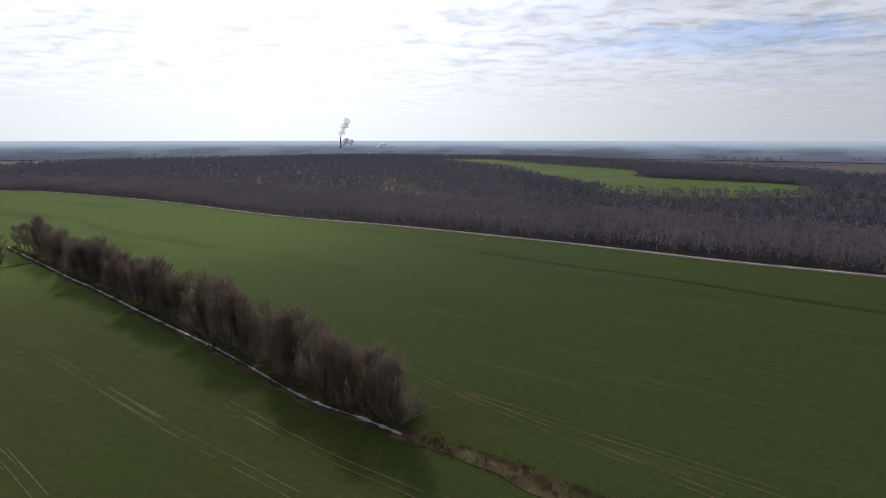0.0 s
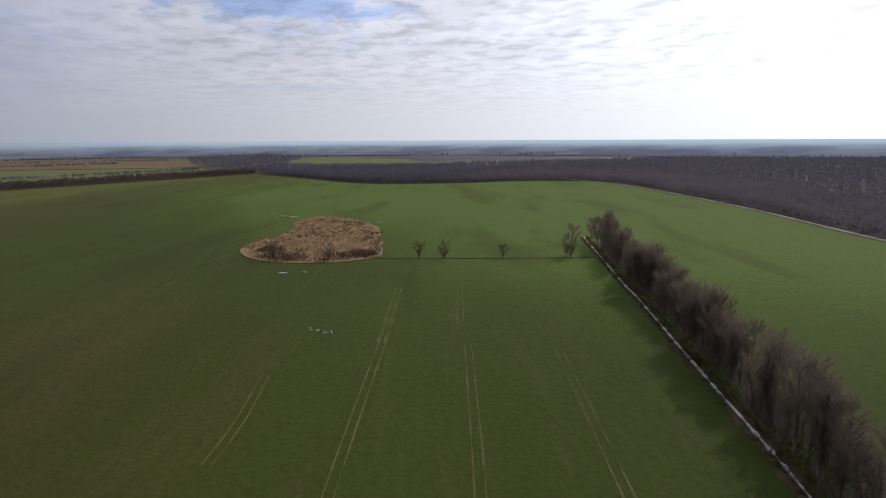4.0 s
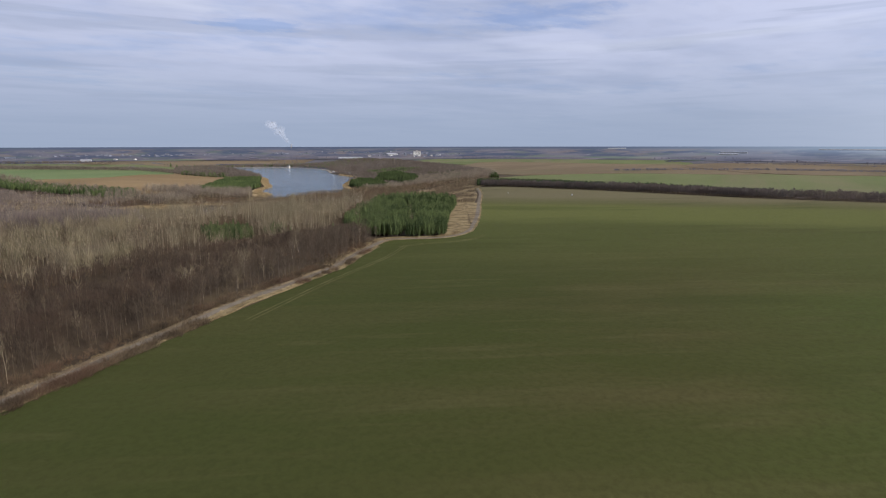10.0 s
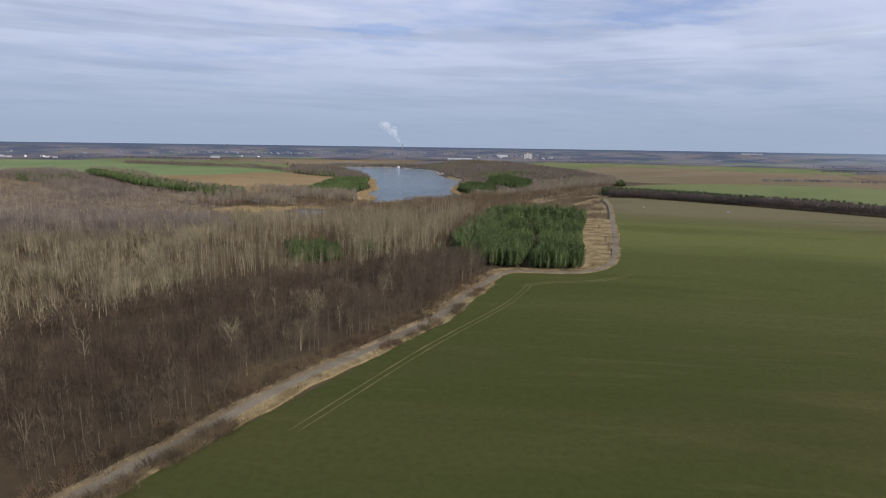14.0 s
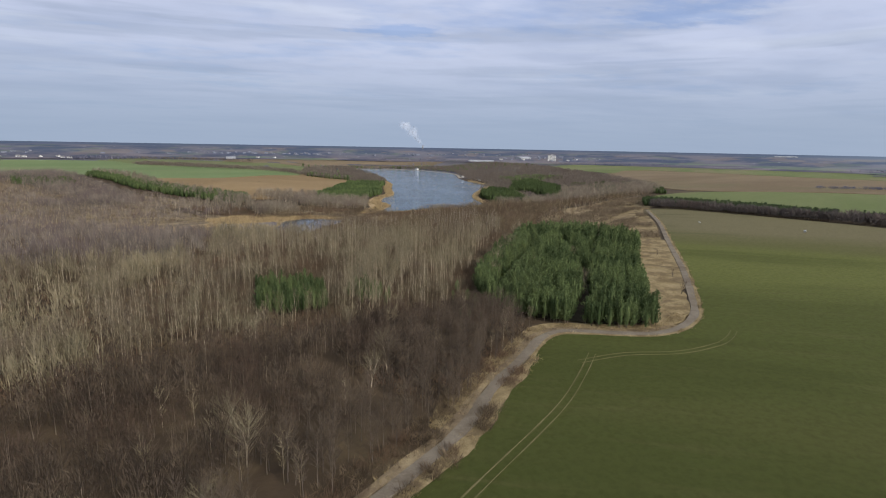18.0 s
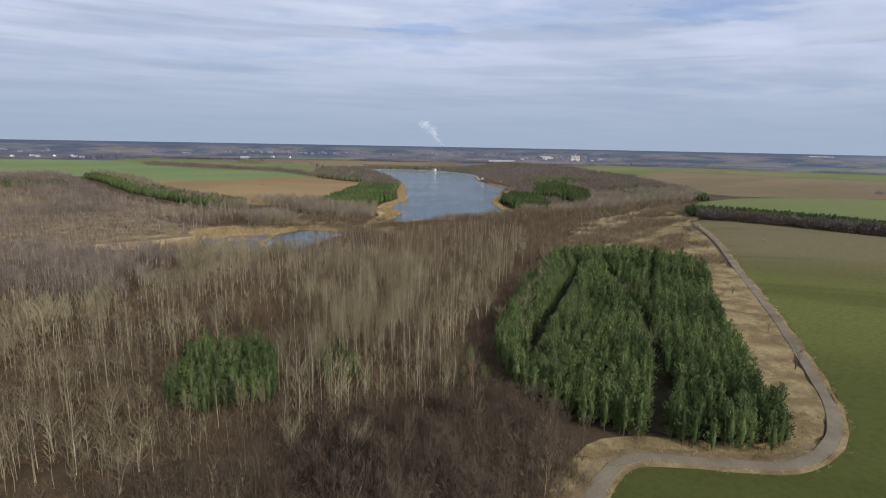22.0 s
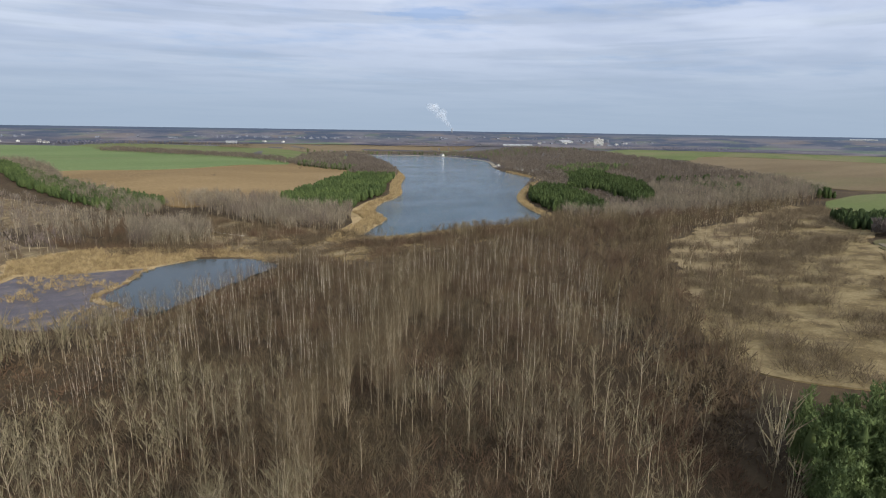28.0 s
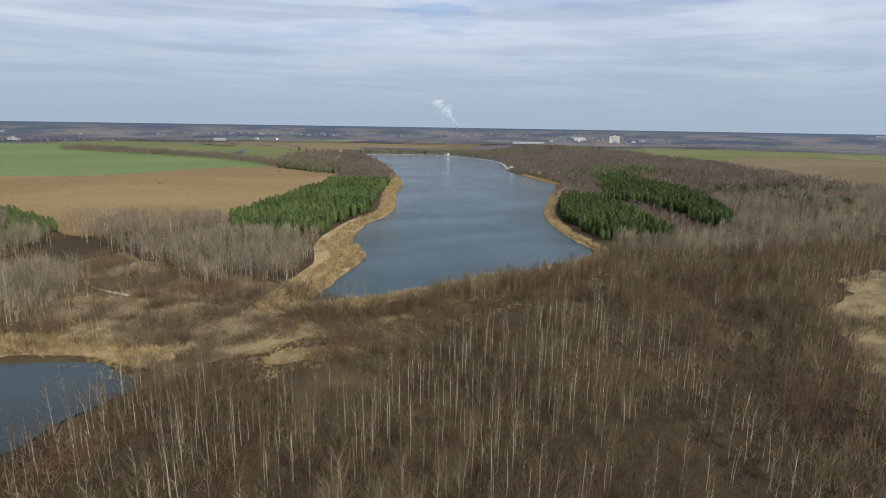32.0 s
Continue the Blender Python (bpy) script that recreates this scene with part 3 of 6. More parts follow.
patch("west_green_field", [(-720, -690), (-628, -630), (-662, -540), (-704, -420), (-756, -290), (-850, -90), (-960, 150), (-1230, 190), (-1330, -200), (-1180, -480), (-1000, -640), (-830, -700)],
      M["pale_crop"], "flat bright green crop beyond the shelter belt", 0.4, 40, 20, 3)
patch("west_brown_field", [(-780, -780), (-830, -710), (-1000, -650), (-1180, -490), (-1500, -850), (-1250, -1330), (-1010, -1200), (-880, -1020)],
      M["soil"], "bare brown field west of the lake", 0.6, 40, 20, 3)
patch("north_west_green_field", [(-1020, -1220), (-1250, -1345), (-1520, -860), (-1850, -1250), (-1500, -1800), (-1060, -1560)],
      M["pale_crop"], "pale green crop strip towards the town", 0.9, 50, 20, 3)
patch("far_west_field", [(-1345, -200), (-1240, 195), (-1500, 320), (-1900, 100), (-1850, -700), (-1500, -840), (-1190, -490)], M["soil"], "brown field far to the west", 1.2, 60, 20, 3)
patch("east_bright_field", [(-63, 1436), (74, 1520), (210, 1210), (318, 993), (278, 825), (425, 685), (340, 540), (170, 564), (140, 700), (97, 1039)],
      M["bright_wheat"], "bright green field among bare woods", 0.6, 40, 15, 3)
patch("clearing", [(-95, 650), (-52, 610), (18, 476), (-8, 490), (-65, 565)], M["stubble"], "olive clearing in the bare wood", 0.6, 25, 8, 4)
patch("far_pale_field", [(-1115, 360), (-1646, 580), (-1500, 720), (-1316, 749), (-892, 624), (-990, 490)], M["pale_crop"], "pale green field behind the wood", 0.4, 50, 15, 3)
patch("south_green_field", [(90, -1180), (40, -1110), (-5, -1040), (-45, -1062), (-150, -1068), (-228, -1172), (-292, -1270), (-233, -1385), (-60, -1520), (81, -1680), (155, -1826), (420, -1900), (600, -1500), (330, -1240)],
      M["pasture"], "bright green crop behind the ploughed field", 1.3, 40, 20, 2)
patch("ploughed_field", [(-300, -1290), (-378, -1212), (-366, -1128), (-325, -1010), (-268, -872), (-238, -848), (-196, -812), (-172, -838), (-112, -912), (-62, -985), (-20, -1050), (-45, -1072), (-150, -1080), (-232, -1185)],
      M["ploughed"], "dry light-brown ploughed field beside the lake", 1.0, 16, 12, 2)
patch("south_green_strip", [(-160, -1490), (-240, -1400), (-300, -1340), (-392, -1420), (-436, -1690), (-210, -1830), (130, -2120), (190, -1840), (85, -1695)], M["pale_crop"], "pale green crop strip behind the birch belt", 0.5, 60, 15, 3)
patch("far_south_field", [(-150, -1850), (-420, -1780), (-760, -1850), (-900, -2100), (-500, -2200), (-200, -2150)], M["soil"], "brown field behind the lake's far end", 0.5, 60, 20, 3)

# ---- dry grass, heath, woods' floors ----
patch("dry_grass_strip", [(-290, -250), (-306, -264), (-345, -312), (-397, -374), (-393, -416), (-362, -450), (-400, -505), (-490, -570), (-592, -622), (-585, -575), (-546, -549), (-490, -471), (-425, -392), (-368, -321), (-327, -275), (-312, -260)],
      M["dry_grass"], "tan dry grass strip between pines and road", 0.35, 10, 5, 1.0, category="grass")
patch("dry_meadow", [(-375, -462), (-430, -470), (-500, -520), (-622, -600), (-640, -655), (-560, -650), (-470, -600), (-442, -567), (-395, -510)],
      M["meadow_grass"], "tan dry meadow with scrub", 0.33, 8, 4, 12, category="grass", seed=3)
patch("lakeside_heath", [(-190, -700), (-215, -775), (-260, -740), (-300, -705), (-330, -676), (-300, -645), (-262, -645), (-215, -668)],
      M["heath"], "brown heath with dry grass between lake and pond", 0.35, 8, 4, 10, category="grass", seed=5)
for k, (x, y, long, wide, turn) in enumerate([(-352, -664, 20, 5, 30), (-318, -652, 16, 6, 20), (-286, -642, 18, 7, 15), (-306, -632, 17, 4, 10), (-268, -630, 10, 5, 60), (-372, -672, 12, 4, 35), (-240, -662, 14, 5, 150), (-276, -660, 12, 6, 0)]):
    a = np.linspace(0, 2 * math.pi, 12, endpoint=False)
    c, d = math.cos(radians(turn)), math.sin(radians(turn))
    patch("wet_meadow", [(x + c * long * math.cos(t) - d * wide * math.sin(t), y + d * long * math.cos(t) + c * wide * math.sin(t)) for t in a],
          M["dry_grass"], "patch of tan tussock grass by the shore", 0.18 + 0.03 * (k % 3), 6, 2.0, 5, category="grass", seed=8 + k)
patch("reed_flat", [(-60, -560), (-130, -580), (-160, -628), (-140, -665), (-90, -700), (0, -690), (40, -600)], M["heath"], "brown marsh beside the pond", 0.35, 14, 6, 3, category="grass", seed=9)
EAST_WOOD = [(-440, 572), (-268, 488), (-133, 400), (-35, 356), (67, 299), (140, 255), (190, 229), (320, 150), (560, 450), (620, 950), (270, 1650), (-350, 1850), (-870, 1300), (-960, 700), (-940, 270), (-780, 298), (-658, 330), (-598, 425), (-580, 505), (-525, 584)]
patch("east_wood_floor", EAST_WOOD, M["wood_far"], "floor of the bare eastern wood, tree shade painted dark", 0.2, 50, 15, 2, category="wood floor")


# ---- trees: shapes ----
def slivers(base, way, length, width, rng):
    """Thin triangles from base points along ways."""
    n = len(base)
    way = way / np.linalg.norm(way, axis=1)[:, None]
    side = np.cross(way, rng.normal(size=(n, 3)))
    side /= np.linalg.norm(side, axis=1)[:, None] + 1e-9
    v = np.stack([base - side * width[:, None] / 2, base + side * width[:, None] / 2, base + way * length[:, None]], 1).reshape(-1, 3)
    return v, np.arange(3 * n).reshape(-1, 3)


def tube(points, radii, sides=4):
    """A tapered tube along points."""
    v, t = [], []
    for k, (p, r) in enumerate(zip(points, radii)):
        for s in range(sides):
            a = 2 * math.pi * s / sides
            v.append((p[0] + r * math.cos(a), p[1] + r * math.sin(a), p[2]))
            if k:
                o, q, m = (k - 1) * sides, k * sides, (s + 1) % sides
                t += [(o + s, o + m, q + m), (o + s, q + m, q + s)]
    return np.array(v), np.array(t)


def join(parts):
    vs, ts, n = [], [], 0
    for v, t in parts:
        vs.append(v)
        ts.append(t + n)
        n += len(v)
    return np.concatenate(vs), np.concatenate(ts)


def bare_tree(seed, height, reach, start, rise, limbs, twigs, thick, twig_width, stems=1, sides=5):
    """A leafless tree: tapered trunk with limbs, and a crown of fine twigs. rise: how steeply the limbs climb."""
    rng = np.random.default_rng(seed)
    trunk, crown = [], []
    for s in range(stems):
        lean = rng.normal(size=2) * (0.025 if stems == 1 else 0.12) * height
        h = height * (1 - 0.12 * s * rng.random())
        levels = np.array([-0.04, 0.25, 0.55, 0.8, 1.0])
        bend = rng.normal(size=(5, 2)) * 0.008 * height
        axis = np.c_[lean[0] * np.maximum(levels, 0) ** 1.3 + bend[:, 0] * (levels > 0), lean[1] * np.maximum(levels, 0) ** 1.3 + bend[:, 1] * (levels > 0), levels * h]
        trunk.append(tube(axis, thick * np.array([1.15, 0.85, 0.55, 0.28, 0.05]), sides))
        n = max(3, limbs // stems)
        f = start + (0.97 - start) * np.sort(rng.random(n))
        root = np.c_[np.interp(f, levels, axis[:, 0]), np.interp(f, levels, axis[:, 1]), f * h]
        turn = np.arange(n) * 2.4 + rng.random(n)
        way = np.c_[np.cos(turn), np.sin(turn), rise * (0.7 + 0.6 * rng.random(n))]
        way /= np.linalg.norm(way, axis=1)[:, None]
        shape = np.sin(np.pi * np.clip((f - start) / (1.06 - start), 0.05, 1) ** 0.75)
        size = reach * (0.45 + 0.75 * shape) * (0.75 + 0.5 * rng.random(n))
        trunk.append(slivers(root, way, size, thick * 0.75 * (1.1 - f * 0.6) * np.ones(n), rng))
        if sides > 3:
            trunk.append(slivers(root, way, size, thick * 0.75 * (1.1 - f * 0.6) * np.ones(n), rng))
        m = max(3, twigs // (n * stems))
        k = np.repeat(np.arange(n), m)
        along = 0.25 + 0.75 * rng.random(len(k))
        base = root[k] + way[k] * (size[k] * along)[:, None]
        out = way[k] + rng.normal(size=(len(k), 3)) * 0.42 + (0, 0, 0.35 * rise)
        crown.append(slivers(base, out, size[k] * (0.30 + 0.45 * rng.random(len(k))), twig_width * (0.7 + 0.6 * rng.random(len(k))), rng))
    return join(trunk), join(crown)


def pine_tree(seed, height, reach, whorls, arms, tufts, size):
    """A young pine: whorls of rising branches that carry tufts of needles, round a ragged inner mass."""
    rng = np.random.default_rng(seed)
    trunk = tube(np.array([(0, 0, -0.3), (0.03, 0, height * 0.45), (0, 0, height * 0.97)]), [0.13, 0.09, 0.02], 5)
    f = np.repeat(np.linspace(0.0, 1.0, whorls), arms) + rng.normal(size=whorls * arms) * 0.02
    f = np.clip(f, 0.0, 0.995)
    turn = rng.random(len(f)) * 2 * np.pi
    out = reach * (1 - f ** 2.2) ** 0.8 * (0.68 + 0.5 * rng.random(len(f))) * (0.5 + 0.5 * np.minimum(1, f / 0.3))
    foot = height * (0.20 + 0.78 * f)
    k = np.repeat(np.arange(len(f)), tufts)
    along = 0.35 + 0.68 * rng.random(len(k)) ** 0.7
    c, d = np.cos(turn[k]), np.sin(turn[k])
    spread = rng.normal(size=(len(k), 3)) * 0.14 * reach
    base = np.c_[c * out[k] * along, d * out[k] * along, foot[k] + 0.35 * out[k] * along ** 1.5] + spread
    way = np.c_[c * 0.5, d * 0.5, 0.75 + 0.6 * rng.random(len(k))] + rng.normal(size=(len(k), 3)) * 0.35
    crown = slivers(base - 0.25 * size * way, way, size * (0.7 + 0.6 * rng.random(len(k))), size * 0.42 * (0.7 + 0.6 * rng.random(len(k))), rng)
    ring = np.array([0.0, 0.2, 0.5, 0.8, 1.0])
    core = tube(np.c_[np.zeros(5), np.zeros(5), height * (0.20 + 0.76 * ring)], reach * 0.40 * (1 - ring ** 2.2 + 0.02) ** 0.8 * np.array([0.3, 0.8, 1, 0.8, 0.2]), 6)
    core[0][:, :2] *= 0.8 + 0.4 * rng.random((len(core[0]), 1))
    core[0][:, 2] += 0.3 * rng.normal(size=len(core[0]))
    return trunk, join([crown, core])


def bush(seed, height, reach, n, width):
    rng = np.random.default_rng(seed)
    turn = rng.random(n) * 2 * np.pi
    r = reach * 0.55 * np.sqrt(rng.random(n))
    base = np.c_[r * np.cos(turn), r * np.sin(turn), height * 0.45 * rng.random(n) ** 1.5 - 0.1]
    way = np.c_[np.cos(turn) * 0.6, np.sin(turn) * 0.6, np.ones(n)] + rng.normal(size=(n, 3)) * 0.4
    return slivers(base, way, height * (0.4 + 0.5 * rng.random(n)), width * (0.6 + 0.8 * rng.random(n)), rng)


def far_tree(seed, height, reach, n=17, stem=0.3, wide=0.5, fan=0.45, piece=0.30):
    """A bare tree for the distance: two trunk blades and a rounded crown of broad twigs."""
    rng = np.random.default_rng(seed)
    turn = rng.random(n) * 2 * np.pi
    f = rng.random(n)
    r = reach * 0.55 * np.sqrt(rng.random(n)) * (0.45 + np.sin(np.pi * (0.15 + 0.75 * f)) * 0.6)
    base = np.c_[r * np.cos(turn), r * np.sin(turn), height * (0.25 + (0.72 - piece * 0.7) * f)]
    way = np.c_[np.cos(turn) * fan, np.sin(turn) * fan, np.ones(n)] + rng.normal(size=(n, 3)) * 0.25
    crown = slivers(base, way, height * piece * (0.75 + 0.5 * rng.random(n)), wide * (0.8 + 0.6 * rng.random(n)), rng)
    up = np.array([(0, 0, 1.0)] * 2) + rng.normal(size=(2, 3)) * 0.03
    return slivers(np.array([(0, 0, -0.2)] * 2), up, np.array([height, height * 0.95]), np.array([stem, stem]), rng), crown


def far_pine(seed, height, reach):
    """A pine for the distance: a ragged inner mass with a few broad tufts."""
    rng = np.random.default_rng(seed)
    n = 13
    f = rng.random(n)
    turn = rng.random(n) * 2 * np.pi
    r = 0.75 * reach * np.minimum(1.0, 1.6 * (1.02 - f)) ** 0.8
    base = np.c_[r * np.cos(turn), r * np.sin(turn), height * (0.2 + 0.75 * f)]
    way = np.c_[np.cos(turn), np.sin(turn), 1.2 + rng.random(n)]
    core = tube(np.array([(0, 0, height * 0.1), (0, 0, height * 0.4), (0, 0, height * 0.7), (0, 0, height)]), reach * np.array([0.5, 0.8, 0.6, 0.05]), 5)
    core[0][:, :2] *= 0.8 + 0.4 * rng.random((len(core[0]), 1))
    return join([core, slivers(base, way, 1.3 + 0.5 * rng.random(n), 0.8 + 0.4 * rng.random(n), rng)])


def grow(poly, gap, seed, holes=(), low=0.0):
    """Scattered standing places inside an outline, at least roughly a gap apart."""
    rng = np.random.default_rng(seed)
    poly = np.asarray(poly, float)
    lo, hi = poly.min(0), poly.max(0)
    gx, gy = np.meshgrid(np.arange(lo[0], hi[0], gap), np.arange(lo[1], hi[1], gap * 0.87))
    gx = gx + (np.arange(len(gx)) % 2)[:, None] * gap / 2
    p = np.c_[gx.ravel(), gy.ravel()] + (rng.random((gx.size, 2)) - 0.5) * gap * 0.95
    keep = inside(poly, p[:, 0], p[:, 1])
    for h in holes:
        keep &= ~inside(h, p[:, 0], p[:, 1])
    if low:
        thin = np.array([noise.noise((x / 26, y / 26, seed)) + 0.7 * noise.noise((x / 9, y / 9, seed)) for x, y in p])
        keep &= thin > low - 0.5
    return p[keep]


def mass(name, places, shapes, mat, label, seed, smallest=0.75, largest=1.2, sink=0.1, category="trees", vary=0.0):
    """One joined mesh of many plants, each a turned and scaled copy of a shape (or of a trunk and a crown)."""
    rng = np.random.default_rng(seed)
    pick = rng.integers(len(shapes), size=len(places))
    vs, ts, ks, n = [], [], [], 0
    for k, shape in enumerate(shapes):
        p = places[pick == k]
        if not len(p):
            continue
        v, t = join(shape) if isinstance(shape[0], tuple) else shape
        which = np.zeros(len(t), np.int32)
        if isinstance(shape[0], tuple):
            which[len(shape[0][1]):] = 1
        a, s = rng.random(len(p)) * 2 * np.pi, smallest + (largest - smallest) * rng.random(len(p))
        if vary:
            s = s * (1 + vary * np.array([noise.noise((q[0] / 24, q[1] / 24, 5.0)) for q in p]))
        c, d = np.cos(a) * s, np.sin(a) * s
        x = c[:, None] * v[:, 0] - d[:, None] * v[:, 1] + p[:, :1]
        y = d[:, None] * v[:, 0] + c[:, None] * v[:, 1] + p[:, 1:2]
        z = s[:, None] * v[:, 2] + (land(p[:, 0], p[:, 1]) - sink)[:, None]
        vs.append(np.stack([x, y, z], -1).reshape(-1, 3))
        ts.append((t[None] + (np.arange(len(p)) * len(v))[:, None, None]).reshape(-1, 3) + n)
        ks.append(np.tile(which, len(p)))
        n += len(p) * len(v)
    me = make_mesh(name, np.concatenate(vs), np.concatenate(ts), mat)
    me.polygons.foreach_set("material_index", np.concatenate(ks))
    return tagged(new(name, me), label, category, kind="stuff")


def part(name, mesh, parent, label=""):
    ob = new(name, mesh)
    ob.parent = parent
    return tagged(ob, label)


def plant(name, shapes, mats, places, label, category, group, seed, smallest=0.8, largest=1.15):
    """Single trees, each with trunk and crown, from a few shapes."""
    rng = np.random.default_rng(seed)
    models = []
    for trunk, crown in shapes:
        root = new(name)
        part("trunk", make_mesh("trunk", *trunk, mats[0], True), root)
        part("crown", make_mesh("crown", *crown, mats[1]), root)
        models.append(tagged(root, label, category, group))
    for k, (x, y) in enumerate(places):
        s = smallest + (largest - smallest) * rng.random()
        m = pose(x, y, float(land(x, y)) - 0.1, 0, 0, 360 * rng.random()) @ Matrix.Diagonal((s, s, s, 1))
        if k < len(models):
            models[k].matrix_basis = m
        else:
            copy_thing(models[rng.integers(len(models))], m)


def nearest(places, a, b, count):
    """Splits places into the count nearest to the line a-b and the rest."""
    a, b = np.array(a, float), np.array(b, float)
    d = b - a
    s = np.clip(((places - a) @ d) / (d @ d), 0, 1)
    order = np.argsort(np.hypot(*(places - a - s[:, None] * d).T))
    return places[order[:count]], places[order[count:]]


BIRCH = [bare_tree(10 + k, 10.5 + 1.3 * (k % 4), 2.4 + 0.6 * (k % 3), 0.20 + 0.08 * (k % 2), 1.6, 40, 380, 0.066, 0.037, 1 + (k % 5 == 4)) for k in range(10)]
BIRCH_MID = [bare_tree(50 + k, 10.2 + 1.3 * (k % 4), 1.9 + 0.4 * (k % 3), 0.24, 1.7, 15, 138, 0.060, 0.058, 1, 3) for k in range(8)]
BIRCH_FAR = [far_tree(120 + k, 11.0 + k % 3, 2.7, 28, 0.16, 0.18, 0.3, 0.34) for k in range(6)]
ALDER = [bare_tree(70 + k, 8.2 + 0.9 * (k % 3), 2.1, 0.26, 1.35, 30, 520, 0.085, 0.038) for k in range(7)]
ALDER_MID = [far_tree(90 + k, 8.0 + 0.9 * (k % 3), 4.2, 124, 0.20, 0.12, 0.40, 0.16) for k in range(7)]
ROW_TREE = [bare_tree(210 + k, 13.0 + k % 4, 3.2, 0.16, 1.25, 44, 2200, 0.19, 0.046, 1 + k % 3, 4) for k in range(6)]
WILLOW = [bare_tree(220 + k, 8.5, 3.6, 0.12, 0.9, 36, 1000, 0.20, 0.045, 4, 4) for k in range(3)]
FAR_EDGE = [far_tree(280 + k, 9.0 + 0.8 * (k % 3), 4.6, 24, 0.15, 0.66, 0.4, 0.20) for k in range(6)]
SCRUB_TREE = [far_tree(310 + k, 9.5 + k % 3, 3.6, 16, 0.16, 0.34, 0.4, 0.28) for k in range(6)]
FAR_BARE = [far_tree(110 + k, 9.0 + 0.8 * (k % 3), 4.6, 12, 0.15, 1.2, 0.4, 0.24) for k in range(6)]
PINE = [pine_tree(130 + k, 7.8 + 1.0 * (k % 3), 1.85 + 0.25 * (k % 2), 13, 7, 12, 0.45) for k in range(8)]
PINE_MID = [far_pine(150 + k, 8.0 + 0.5 * (k % 3), 2.35) for k in range(6)]
PINE_REST = [pine_tree(140 + k, 7.8 + 1.0 * (k % 3), 2.0, 9, 4, 6, 0.70) for k in range(7)]
BUSH_SOFT = [bush(320 + k, 3.0, 3.2, 54, 0.075) for k in range(6)]
BUSH_FINE = [bush(270 + k, 2.2, 2.6, 60, 0.10) for k in range(6)]
BUSH = [bush(170 + k, 2.2, 3.2, 16, 0.34) for k in range(6)]
REED = [bush(180 + k, 2.3, 1.5, 24, 0.20) for k in range(6)]
TUFT = [bush(190 + k, 0.8, 1.0, 16, 0.10) for k in range(5)]

# ---- woods beside the road ----
PINEWOOD = [(-297, -252.5), (-288, -250), (-280, -252), (-268, -260), (-257, -270), (-250, -284), (-255, -312), (-273, -342), (-299, -376), (-339, -420), (-364, -414), (-387, -396), (-388, -372), (-342, -315), (-306, -268.5)]
CLUMP = [(-170, -304), (-171, -336), (-184, -338), (-196, -328), (-194, -302), (-182, -299)]
ALDERS = [(-50, -96), (-97, -140), (-154, -183), (-206, -217), (-238, -248), (-254, -264), (-251, -272), (-236, -282), (-190, -280), (-150, -264), (-110, -242), (-60, -208), (60, -130), (40, -50)]
BIRCHES = [(-246, -284), (-262, -330), (-286, -360), (-349, -434), (-367, -452), (-378, -476), (-440, -570), (-500, -640), (-520, -690), (-460, -684), (-410, -656), (-370, -632), (-346, -622), (-322, -605), (-304, -607), (-278, -609), (-258, -601),
           (-238, -582), (-222, -562), (-205, -554), (-165, -553), (-60, -530), (60, -420), (80, -260), (-50, -205), (-110, -246), (-150, -268), (-190, -284)]
SCRUB = [(-380, -500), (-430, -580), (-470, -640), (-520, -690), (-600, -690), (-660, -660), (-560, -655), (-470, -605), (-440, -570), (-395, -515)]
OPEN_HEATH = [(-253, -647), (-259, -616), (-288, -618), (-324, -611), (-351, -630), (-366, -662), (-309, -678), (-266, -697)]
OFF = [PINEWOOD, CLUMP]
DARK_GAP = [(-176, -340), (-197, -340), (-204, -372), (-190, -432), (-176, -428), (-168, -365)]
CORNER = [(-206, -218), (-238, -248), (-254, -263), (-249, -276), (-243, -290), (-225, -290), (-196, -282), (-190, -250)]
alder_near, alder_rest = nearest(np.concatenate([grow(ALDERS, 3.9, 1, OFF + [CORNER], 0.12), grow(CORNER, 3.3, 101, OFF)]), (-140, -150), (-240, -260), 280)
plant("alder", ALDER, (M["dark_bark"], M["dark_twig"]), alder_near, "leafless brown alder in a dense stand beside the road", "tree", "alders beside the road", 2)
mass("alder_wood", alder_rest, ALDER_MID, (M["trunks_dark"], M["alders"]), "dense leafless dark-brown alder wood", 3, 0.7, 1.15, vary=0.4)
mass("alder_wood_birches", grow(ALDERS, 17, 36), BIRCH_MID, (M["trunks"], M["birches"]), "single pale birches among the alders", 37, 0.6, 0.9)
EDGE_RIDE = [(-246, -282), (-252, -316), (-271, -349), (-299, -386), (-340, -436)]


def apart(places, line, far):
    """The places at least so far from a line."""
    p = smooth_line(line, 1.0)
    return places[np.array([np.hypot(*(p - q).T).min() > far for q in places])]


birch_all = apart(grow(BIRCHES, 3.7, 4, OFF, 0.34), EDGE_RIDE, 5.0)
birch_all = birch_all[~inside(DARK_GAP, birch_all[:, 0], birch_all[:, 1]) | (np.arange(len(birch_all)) % 3 == 0)]
NEAR_POND = [(-196, -556), (-214, -540), (-240, -556), (-264, -590), (-284, -618), (-262, -622), (-240, -596), (-222, -568), (-206, -572)]
birch_all = birch_all[~inside(NEAR_POND, birch_all[:, 0], birch_all[:, 1])]
stand = np.array([noise.noise((x / 21, y / 21, 2.0)) for x, y in birch_all])
birch_all = birch_all[(birch_all[:, 1] > -425) | (stand > 0.12) | (np.arange(len(birch_all)) % 5 < 3)]
birch_near, birch_rest = nearest(birch_all, (-215, -320), (-315, -560), 295)
darker = birch_near[:, 1] < -425
